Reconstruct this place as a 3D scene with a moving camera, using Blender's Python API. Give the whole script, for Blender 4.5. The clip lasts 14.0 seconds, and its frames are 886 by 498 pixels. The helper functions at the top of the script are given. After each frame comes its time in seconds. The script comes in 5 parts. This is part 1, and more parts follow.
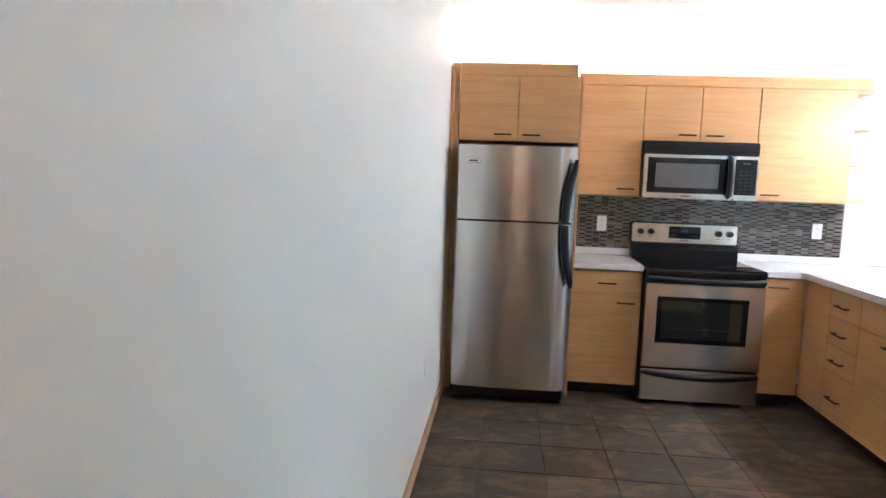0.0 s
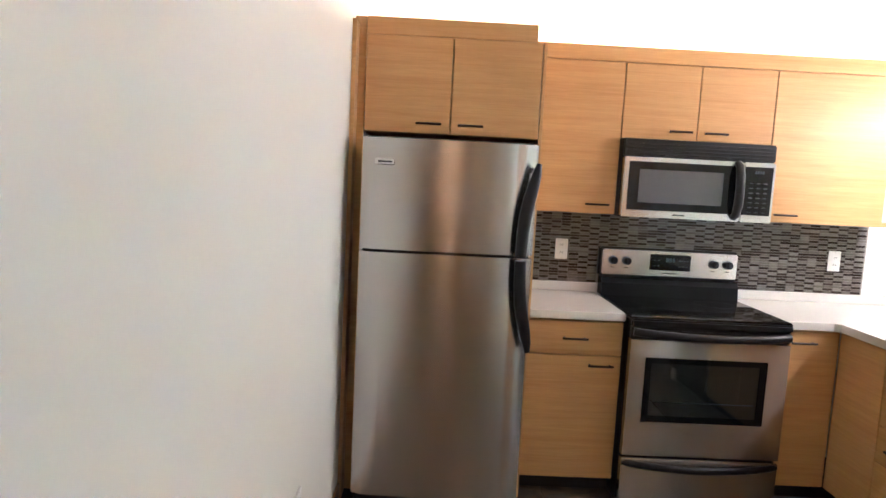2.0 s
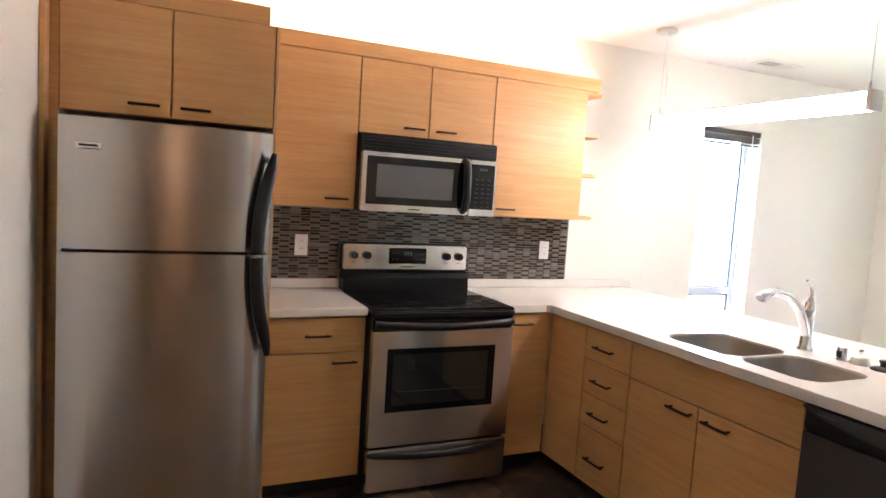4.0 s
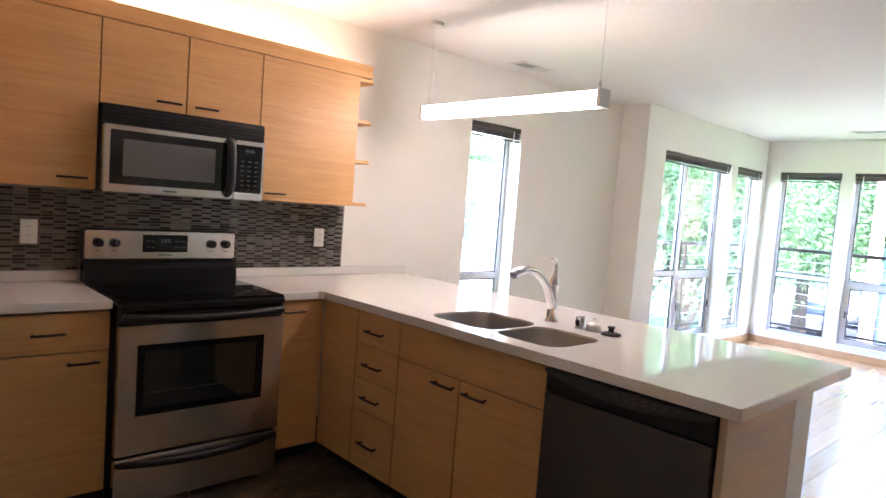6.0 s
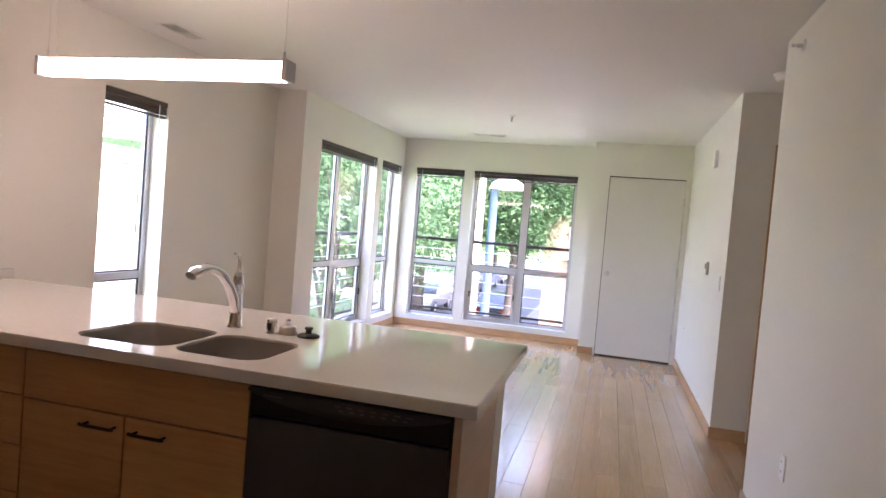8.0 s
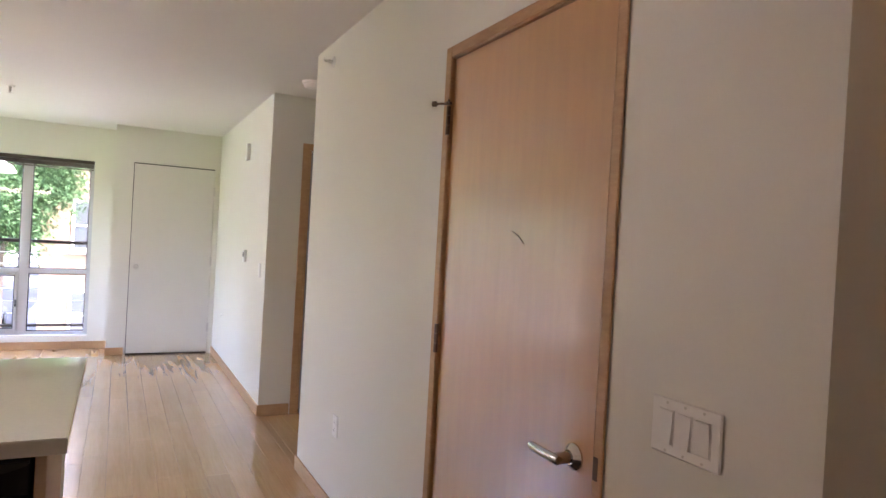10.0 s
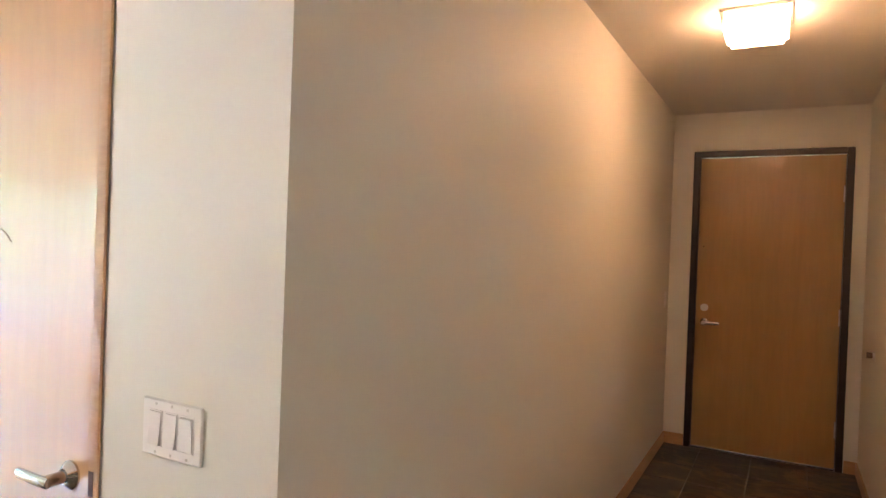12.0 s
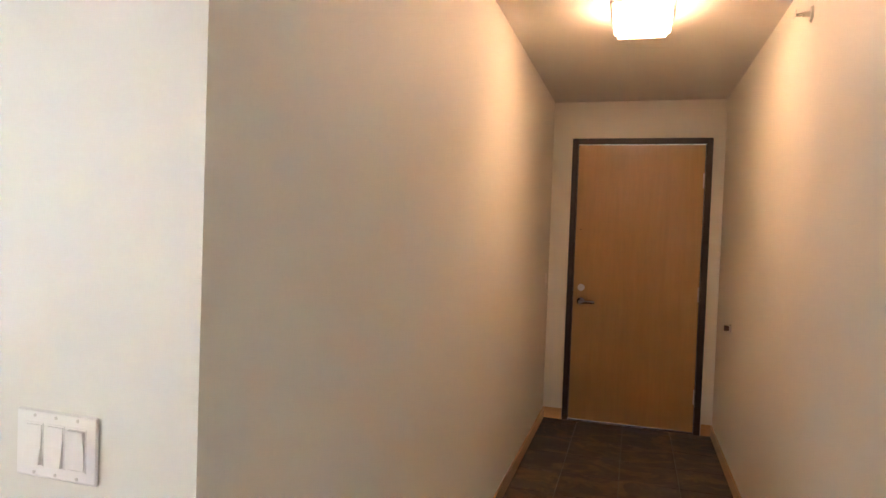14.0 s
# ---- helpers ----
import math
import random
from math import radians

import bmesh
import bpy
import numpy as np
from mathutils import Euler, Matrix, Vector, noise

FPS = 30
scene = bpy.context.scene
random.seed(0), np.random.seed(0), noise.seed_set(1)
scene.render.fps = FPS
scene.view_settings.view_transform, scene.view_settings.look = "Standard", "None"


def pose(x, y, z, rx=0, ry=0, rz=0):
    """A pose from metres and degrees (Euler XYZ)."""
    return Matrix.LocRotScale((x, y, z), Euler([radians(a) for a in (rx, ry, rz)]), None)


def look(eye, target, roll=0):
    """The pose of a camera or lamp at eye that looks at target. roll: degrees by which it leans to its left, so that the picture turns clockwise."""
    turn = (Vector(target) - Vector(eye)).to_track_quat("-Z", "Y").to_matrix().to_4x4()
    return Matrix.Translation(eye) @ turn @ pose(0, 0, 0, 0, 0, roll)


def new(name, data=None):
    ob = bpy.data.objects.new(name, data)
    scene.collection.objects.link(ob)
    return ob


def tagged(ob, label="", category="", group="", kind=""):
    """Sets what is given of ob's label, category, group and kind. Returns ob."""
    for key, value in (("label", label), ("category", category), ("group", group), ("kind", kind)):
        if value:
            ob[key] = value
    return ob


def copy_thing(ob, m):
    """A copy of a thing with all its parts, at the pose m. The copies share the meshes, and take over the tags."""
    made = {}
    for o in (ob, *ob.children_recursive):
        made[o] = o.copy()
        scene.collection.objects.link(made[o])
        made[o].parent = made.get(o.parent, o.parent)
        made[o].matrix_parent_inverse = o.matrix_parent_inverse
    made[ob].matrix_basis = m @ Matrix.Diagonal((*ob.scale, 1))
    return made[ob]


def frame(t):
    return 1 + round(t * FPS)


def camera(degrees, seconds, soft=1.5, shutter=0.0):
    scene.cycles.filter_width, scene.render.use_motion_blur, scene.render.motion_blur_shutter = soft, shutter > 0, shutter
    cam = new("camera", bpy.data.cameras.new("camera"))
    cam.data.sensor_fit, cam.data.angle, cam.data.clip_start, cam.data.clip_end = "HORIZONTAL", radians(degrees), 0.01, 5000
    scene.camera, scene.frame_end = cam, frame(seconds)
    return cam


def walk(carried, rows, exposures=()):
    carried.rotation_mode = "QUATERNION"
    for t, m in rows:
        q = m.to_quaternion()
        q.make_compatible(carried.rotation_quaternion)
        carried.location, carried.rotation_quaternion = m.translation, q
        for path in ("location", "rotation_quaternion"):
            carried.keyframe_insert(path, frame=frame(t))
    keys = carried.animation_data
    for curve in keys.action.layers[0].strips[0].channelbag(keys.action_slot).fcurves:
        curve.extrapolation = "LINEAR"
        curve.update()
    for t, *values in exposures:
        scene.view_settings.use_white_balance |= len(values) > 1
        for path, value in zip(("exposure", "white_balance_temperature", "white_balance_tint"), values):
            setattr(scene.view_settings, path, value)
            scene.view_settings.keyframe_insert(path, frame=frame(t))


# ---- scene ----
cam = camera(69.7, 14.0)

# path
PATH = [
    (0, (0.401, 0.101, 1.45), (0.214, 2.079, 1.227), 2.0),
    (0.5, (0.354, 0.54, 1.464), (0.191, 2.521, 1.242), 2.1),
    (1, (0.355, 0.931, 1.452), (0.22, 2.913, 1.227), 2.3),
    (1.5, (0.376, 1.227, 1.471), (0.289, 3.213, 1.253), 2.4),
    (2, (0.394, 1.461, 1.506), (0.438, 3.448, 1.286), 2.9),
    (2.5, (0.395, 1.543, 1.518), (0.672, 3.513, 1.309), 3.5),
    (3, (0.385, 1.554, 1.506), (0.885, 3.481, 1.313), 3.9),
    (3.2, (0.387, 1.563, 1.498), (0.967, 3.467, 1.309), 4.0),
    (5.3, (0.493, 1.541, 1.442), (1.627, 3.182, 1.284), 4.0),
    (5.5, (0.502, 1.541, 1.433), (1.693, 3.14, 1.279), 4.4),
    (6, (0.54, 1.538, 1.422), (1.899, 2.998, 1.281), 4.4),
    (6.5, (0.582, 1.57, 1.399), (2.129, 2.832, 1.279), 4.8),
    (7, (0.615, 1.649, 1.387), (2.316, 2.696, 1.282), 4.8),
    (7.2, (0.638, 1.691, 1.387), (2.381, 2.666, 1.284), 4.8),
    (9.3, (0.729, 2.169, 1.409), (2.67, 1.687, 1.383), 3.8),
    (9.5, (0.708, 2.169, 1.411), (2.615, 1.567, 1.388), 3.6),
    (10, (0.657, 2.141, 1.415), (2.437, 1.229, 1.398), 3.2),
    (10.5, (0.606, 2.092, 1.42), (2.212, 0.9, 1.414), 3.0),
    (11, (0.567, 2.05, 1.425), (1.957, 0.612, 1.426), 2.7),
    (11.2, (0.541, 2.024, 1.416), (1.847, 0.508, 1.418), 2.4),
    (11.5, (0.523, 2.01, 1.446), (1.693, 0.388, 1.437), 2.3),
    (12, (0.488, 1.981, 1.46), (1.439, 0.222, 1.443), 2.1),
    (12.5, (0.462, 1.958, 1.466), (1.231, 0.112, 1.441), 1.9),
    (13, (0.469, 1.944, 1.47), (1.093, 0.045, 1.437), 1.9),
    (13.5, (0.534, 1.948, 1.46), (1.119, 0.035, 1.415), 2.0),
    (14, (0.632, 1.956, 1.454), (1.207, 0.041, 1.399), 2.1),
]
walk(cam, [(t, look(eye, target, roll)) for t, eye, target, roll in PATH],
     [(0, 6.7, 4650, 19), (1, 6.6, 4950, 21), (2, 6.6, 5200, 23), (3, 6.35, 5500, 27), (5.5, 5.75, 5700, 31), (6.5, 5.0, 5950, 36), (7, 4.68, 6100, 39), (9.5, 4.7, 6550, 43), (10.2, 5.1, 6450, 38), (11, 5.8, 6150, 32), (12, 6.5, 5850, 28), (12.5, 6.6, 5750, 26), (13.3, 6.75, 5500, 24), (14, 6.75, 5450, 24)])

# ---- world, sun, large lights ----
world = bpy.data.worlds.new("sky_world")
scene.world = world
world.use_nodes = True
wn = world.node_tree.nodes
sky = wn.new("ShaderNodeTexSky")
sky.sky_type = "NISHITA"
sky.sun_disc = False
sky.sun_elevation = radians(54.7)
sky.sun_rotation = radians(222)
sky.air_density, sky.dust_density, sky.ozone_density = 1.3, 3.0, 1.0
wn["Background"].inputs["Strength"].default_value = 0.15
world.node_tree.links.new(sky.outputs[0], wn["Background"].inputs["Color"])
sun_data = bpy.data.lights.new("sun", "SUN")
sun_data.energy, sun_data.angle, sun_data.color = 0.9, radians(0.6), (1.0, 0.95, 0.87)
sun = new("sun", sun_data)
sun.matrix_world = look((-20, -22, 42), (0, 0, 0))

CEIL = 2.505


# ---- materials ----
def nodes_of(name):
    m = bpy.data.materials.new(name)
    m.use_nodes = True
    nt = m.node_tree
    return m, nt, nt.nodes["Principled BSDF"]


def coords(nt, scale):
    geo = nt.nodes.new("ShaderNodeNewGeometry")
    mp = nt.nodes.new("ShaderNodeMapping")
    mp.inputs["Scale"].default_value = scale
    nt.links.new(geo.outputs["Position"], mp.inputs["Vector"])
    return mp.outputs["Vector"]


def noise_at(nt, scale, n_scale=1.0, detail=4.0, rough=0.55, dist=0.0):
    n = nt.nodes.new("ShaderNodeTexNoise")
    n.inputs["Scale"].default_value = n_scale
    n.inputs["Detail"].default_value = detail
    n.inputs["Roughness"].default_value = rough
    n.inputs["Distortion"].default_value = dist
    nt.links.new(coords(nt, scale), n.inputs["Vector"])
    return n.outputs["Fac"]


def ramp(nt, fac, stops):
    r = nt.nodes.new("ShaderNodeValToRGB")
    el = r.color_ramp.elements
    while len(el) < len(stops):
        el.new(0.5)
    for e, (p, c) in zip(el, stops):
        e.position, e.color = p, (*c, 1)
    nt.links.new(fac, r.inputs["Fac"])
    return r.outputs["Color"]


def mixc(nt, fac, a, b, mode="MIX"):
    m = nt.nodes.new("ShaderNodeMix")
    m.data_type, m.blend_type = "RGBA", mode
    for sock, v in ((m.inputs[0], fac), (m.inputs[6], a), (m.inputs[7], b)):
        if isinstance(v, (int, float)):
            sock.default_value = v
        elif isinstance(v, tuple):
            sock.default_value = (*v, 1)
        else:
            nt.links.new(v, sock)
    return m.outputs[2]


def bump(nt, bsdf, height, strength, distance=0.002):
    b = nt.nodes.new("ShaderNodeBump")
    b.inputs["Strength"].default_value, b.inputs["Distance"].default_value = strength, distance
    nt.links.new(height, b.inputs["Height"])
    nt.links.new(b.outputs["Normal"], bsdf.inputs["Normal"])


def rough_by(nt, bsdf, fac, lo, hi):
    m = nt.nodes.new("ShaderNodeMapRange")
    m.inputs["To Min"].default_value, m.inputs["To Max"].default_value = lo, hi
    nt.links.new(fac, m.inputs["Value"])
    nt.links.new(m.outputs["Result"], bsdf.inputs["Roughness"])


def tone(c, k):
    return tuple(min(1.0, v * k) for v in c)


def plain(name, col, rough=0.5, metal=0.0, var=0.06, big=3.0, fine=60.0, relief=0.08, coat=0.0):
    """A painted or moulded surface: broad unevenness, fine grain and slight relief."""
    m, nt, b = nodes_of(name)
    n1 = noise_at(nt, (1, 1, 1), big, 3)
    n2 = noise_at(nt, (1, 1, 1), fine, 3)
    c1 = ramp(nt, n1, [(0.3, tone(col, 1 - var)), (0.7, tone(col, 1 + var))])
    c2 = mixc(nt, 0.35, c1, ramp(nt, n2, [(0.3, tone(col, 1 - var)), (0.7, tone(col, 1 + var))]))
    nt.links.new(c2, b.inputs["Base Color"])
    rough_by(nt, b, n1, max(0.02, rough - 0.05), rough + 0.05)
    b.inputs["Metallic"].default_value = metal
    b.inputs["Coat Weight"].default_value = coat
    if relief:
        bump(nt, b, n2, relief, 0.001)
    return m


def wood(name, dark, light, scale, rough=0.42, per_object=0.1, coat=0.0, coat_rough=0.09, coat_ior=1.5):
    """Timber or veneer; the grain runs along the axis with the small scale."""
    m, nt, b = nodes_of(name)
    g1 = noise_at(nt, scale, 1.0, 6, 0.65, 0.4)
    g2 = noise_at(nt, tuple(v * 5 for v in scale), 1.0, 3, 0.6)
    blot = noise_at(nt, (1, 1, 1), 2.2, 2)
    c = ramp(nt, g1, [(0.3, dark), (0.5, tuple((a + q) / 2 for a, q in zip(dark, light))), (0.72, light)])
    c = mixc(nt, 0.22, c, ramp(nt, g2, [(0.35, tone(dark, 0.8)), (0.65, light)]))
    c = mixc(nt, 1.0, c, ramp(nt, blot, [(0.3, (0.9, 0.9, 0.9)), (0.7, (1, 1, 1))]), "MULTIPLY")
    info = nt.nodes.new("ShaderNodeObjectInfo")
    c = mixc(nt, 1.0, c, ramp(nt, info.outputs["Random"], [(0, (1 - per_object,) * 3), (1, (1, 1, 1))]), "MULTIPLY")
    nt.links.new(c, b.inputs["Base Color"])
    rough_by(nt, b, g1, rough - 0.06, rough + 0.06)
    b.inputs["Coat Weight"].default_value = coat
    b.inputs["Coat Roughness"].default_value = coat_rough
    b.inputs["Coat IOR"].default_value = coat_ior
    bump(nt, b, g1, 0.06, 0.001)
    return m


def steel(name, col, rough, scale):
    m, nt, b = nodes_of(name)
    g = noise_at(nt, scale, 1.0, 3)
    w = noise_at(nt, (1, 1, 1), 3.0, 2)
    c = mixc(nt, 0.5, ramp(nt, g, [(0.3, tone(col, 0.96)), (0.7, tone(col, 1.03))]), ramp(nt, w, [(0.3, tone(col, 0.94)), (0.7, tone(col, 1.04))]))
    nt.links.new(c, b.inputs["Base Color"])
    b.inputs["Metallic"].default_value = 1.0
    rough_by(nt, b, w, rough - 0.03, rough + 0.04)
    bump(nt, b, noise_at(nt, (3, 3, 700), 1.0, 1), 0.05, 0.0008)
    b.inputs["Anisotropic"].default_value = 0.97
    b.inputs["Anisotropic Rotation"].default_value = 0.25
    tg = nt.nodes.new("ShaderNodeTangent")
    tg.direction_type, tg.axis = "RADIAL", "Z"
    nt.links.new(tg.outputs[0], b.inputs["Tangent"])
    return m


def glow(name, col, power, base=(0.9, 0.9, 0.88, 1)):
    m, nt, b = nodes_of(name)
    b.inputs["Base Color"].default_value = base
    b.inputs["Emission Color"].default_value = (*col, 1)
    b.inputs["Emission Strength"].default_value = power
    return m


def clear_glass(name, tint=(0.96, 0.99, 0.98)):
    m, nt, b = nodes_of(name)
    nt.nodes.remove(b)
    tr, gl, fr, pw, mx = (nt.nodes.new(k) for k in ("ShaderNodeBsdfTransparent", "ShaderNodeBsdfGlossy", "ShaderNodeLayerWeight", "ShaderNodeMath", "ShaderNodeMixShader"))
    tr.inputs["Color"].default_value = (*tint, 1)
    gl.inputs["Roughness"].default_value = 0.01
    pw.operation = "MULTIPLY_ADD"
    pw.inputs[1].default_value, pw.inputs[2].default_value = 0.10, 0.025
    nt.links.new(fr.outputs["Facing"], pw.inputs[0])
    nt.links.new(pw.outputs[0], mx.inputs[0])
    nt.links.new(tr.outputs[0], mx.inputs[1])
    nt.links.new(gl.outputs[0], mx.inputs[2])
    nt.links.new(mx.outputs[0], nt.nodes["Material Output"].inputs["Surface"])
    return m


M_WALL = plain("wall_paint", (0.765, 0.75, 0.68), 0.52, var=0.02, big=1.2, fine=140, relief=0.12)
M_CEIL = plain("ceiling_paint", (0.77, 0.748, 0.71), 0.6, var=0.02, big=1.0, fine=160, relief=0.1)
M_WHITE = plain("white_paint", (0.72, 0.705, 0.65), 0.4, var=0.02, fine=90, relief=0.04)
M_PLASTIC = plain("white_plastic", (0.85, 0.84, 0.81), 0.3, var=0.015, relief=0.0)
M_CAB = wood("bamboo_veneer", (0.58, 0.298, 0.095), (0.72, 0.42, 0.162), (1.6, 1.6, 42), 0.46, 0.05, 0.03)
M_CABEDGE = wood("bamboo_edge", (0.50, 0.27, 0.10), (0.62, 0.375, 0.15), (1.6, 1.6, 60), 0.45, 0.05)
M_ENDPANEL = wood("pale_end_panel", (0.58, 0.40, 0.27), (0.66, 0.48, 0.34), (1.6, 1.6, 42), 0.46, 0.0, 0.03)
M_DOORWOOD = wood("maple_door_veneer", (0.61, 0.330, 0.135), (0.65, 0.362, 0.152), (7, 7, 0.8), 0.34, 0.0, 1.0, 0.17, 1.85)
M_ENTRY = wood("entry_door_veneer", (0.42, 0.235, 0.075), (0.47, 0.272, 0.092), (12, 12, 1.0), 0.36, 0.0, 0.15)
M_TRIM = wood("maple_trim", (0.50, 0.28, 0.13), (0.63, 0.39, 0.2), (6, 6, 20), 0.4, 0.06)
M_PLANK = wood("maple_plank", (0.56, 0.315, 0.135), (0.68, 0.42, 0.20), (1.1, 16, 16), 0.24, 0.2, 0.75, 0.15, 1.7)
M_STEEL = steel("brushed_steel", (0.56, 0.545, 0.53), 0.23, (140, 140, 1.5))
M_STEELH = steel("brushed_steel_level", (0.60, 0.585, 0.57), 0.21, (160, 160, 1.5))
M_CHROME = plain("chrome", (0.75, 0.75, 0.76), 0.09, 1.0, var=0.02, relief=0)
M_NICKEL = plain("satin_nickel", (0.68, 0.66, 0.62), 0.32, 1.0, var=0.04, relief=0)
M_LEVER = plain("polished_nickel", (0.60, 0.59, 0.57), 0.15, 1.0, var=0.03, relief=0)
M_SINK = steel("sink_steel", (0.48, 0.46, 0.44), 0.32, (40, 40, 40))
M_BLACK = plain("black_plastic", (0.009, 0.009, 0.010), 0.36, var=0.1, relief=0.03)
M_BLACKGLASS = plain("black_glass", (0.006, 0.0065, 0.007), 0.04, var=0.05, relief=0.0, coat=0.0)
for m in (M_BLACK, M_BLACKGLASS):
    m.node_tree.nodes["Principled BSDF"].inputs["Specular IOR Level"].default_value = 0.32
M_ENAMEL = plain("black_enamel", (0.006, 0.006, 0.0065), 0.22, var=0.05, relief=0)
M_ENAMEL.node_tree.nodes["Principled BSDF"].inputs["Specular IOR Level"].default_value = 0.14
M_KICK = plain("black_kick", (0.015, 0.014, 0.013), 0.5)
M_BRONZE = plain("dark_bronze", (0.035, 0.024, 0.018), 0.38, 0.6, relief=0.02)
M_HINGE = plain("aged_bronze_hinge", (0.16, 0.105, 0.075), 0.4, 0.6, relief=0.02)
M_DARKFRAME = plain("dark_metal_frame", (0.03, 0.02, 0.015), 0.4, 0.1, relief=0.03)
M_QUARTZ = plain("white_quartz", (0.74, 0.715, 0.66), 0.09, var=0.03, big=60, fine=420, relief=0.0, coat=0.2)
M_GROUT = plain("grout", (0.14, 0.125, 0.108), 0.8, var=0.1, fine=200)
M_MGROUT = plain("pale_grout", (0.30, 0.275, 0.235), 0.8, var=0.1, fine=200)
M_ALU = plain("window_aluminium", (0.56, 0.57, 0.58), 0.38, 0.4, var=0.03, relief=0.02)
M_ALUDARK = plain("sash_gasket", (0.05, 0.05, 0.055), 0.5, 0.1, relief=0.02)
M_BLIND = plain("blind_slat_brown", (0.075, 0.06, 0.052), 0.45, var=0.1, relief=0.02)
M_GLASS = clear_glass("window_glass")
M_SCREEN = plain("oven_window", (0.014, 0.017, 0.016), 0.06, var=0.05, relief=0.0, coat=0.6)
M_MWSCREEN = plain("microwave_screen", (0.10, 0.10, 0.10), 0.25, var=0.05, relief=0.02)
M_GREYTXT = plain("printed_grey", (0.016, 0.0165, 0.0165), 0.5, relief=0)
M_CTRL = plain("control_plastic", (0.030, 0.031, 0.034), 0.3, var=0.05, relief=0.02)
M_KEYTXT = plain("pale_print", (0.10, 0.105, 0.11), 0.5, relief=0)
M_BURNER = plain("burner_print", (0.014, 0.014, 0.0145), 0.2, relief=0)
M_RUBBER = plain("rubber", (0.03, 0.03, 0.03), 0.6)
M_LAMP = glow("pendant_diffuser", (1.0, 0.86, 0.66), 1.0)
M_HALL = glow("hall_lamp_glass", (1.0, 0.55, 0.23), 0.42)
M_TUBE = glow("cabinet_top_tube", (1.0, 0.76, 0.46), 1.0)
M_LED = glow("clock_digits", (0.3, 0.8, 0.75), 0.0004, (0.012, 0.02, 0.02, 1))
M_DOWEL = plain("grey_panel", (0.33, 0.34, 0.36), 0.5)


def slate(name):
    m, nt, b = nodes_of(name)
    n1 = noise_at(nt, (1, 1.5, 1), 2.2, 7, 0.6, 1.2)
    n2 = noise_at(nt, (1.0, 1.6, 1), 2.9, 7, 0.62, 1.5)
    n3 = noise_at(nt, (1.0, 1.4, 1), 14.0, 5, 0.6, 0.6)
    c = ramp(nt, n1, [(0.3, (0.036, 0.028, 0.020)), (0.5, (0.072, 0.058, 0.042)), (0.7, (0.122, 0.100, 0.073))])
    c = mixc(nt, ramp(nt, n2, [(0.50, (0, 0, 0)), (0.56, (0.62, 0.62, 0.62)), (0.68, (0.8, 0.8, 0.8))]), c, (0.200, 0.122, 0.060))
    c = mixc(nt, 1.0, c, ramp(nt, n3, [(0.3, (0.7, 0.7, 0.7)), (0.7, (1.15, 1.15, 1.15))]), "MULTIPLY")
    info = nt.nodes.new("ShaderNodeObjectInfo")
    c = mixc(nt, 1.0, c, ramp(nt, info.outputs["Random"], [(0, (0.72, 0.72, 0.72)), (1, (1, 1, 1))]), "MULTIPLY")
    nt.links.new(c, b.inputs["Base Color"])
    rough_by(nt, b, n1, 0.34, 0.55)
    b.inputs["Specular IOR Level"].default_value = 0.3
    bump(nt, b, n2, 0.25, 0.003)
    return m


def mosaic(name, shades, island):
    m, nt, b = nodes_of(name)
    src = nt.nodes.new("ShaderNodeNewGeometry").outputs["Random Per Island"] if island else nt.nodes.new("ShaderNodeObjectInfo").outputs["Random"]
    n = noise_at(nt, (20, 20, 120), 1.0, 3)
    c = mixc(nt, 1.0, ramp(nt, src, shades), ramp(nt, n, [(0.3, (0.8, 0.8, 0.8)), (0.7, (1.1, 1.1, 1.1))]), "MULTIPLY")
    nt.links.new(c, b.inputs["Base Color"])
    b.inputs["Roughness"].default_value = 0.16
    return m


def leafy(name, a, c):
    m, nt, b = nodes_of(name)
    geo = nt.nodes.new("ShaderNodeNewGeometry")
    nt.links.new(ramp(nt, geo.outputs["Random Per Island"], [(0, a), (1, c)]), b.inputs["Base Color"])
    b.inputs["Roughness"].default_value = 0.75
    b.inputs["Specular IOR Level"].default_value = 0.15
    tr, mx = nt.nodes.new("ShaderNodeBsdfTranslucent"), nt.nodes.new("ShaderNodeMixShader")
    nt.links.new(ramp(nt, geo.outputs["Random Per Island"], [(0, tone(a, 1.1)), (1, tone(c, 1.1))]), tr.inputs["Color"])
    mx.inputs[0].default_value = 0.4
    nt.links.new(b.outputs[0], mx.inputs[1])
    nt.links.new(tr.outputs[0], mx.inputs[2])
    nt.links.new(mx.outputs[0], nt.nodes["Material Output"].inputs["Surface"])
    return m


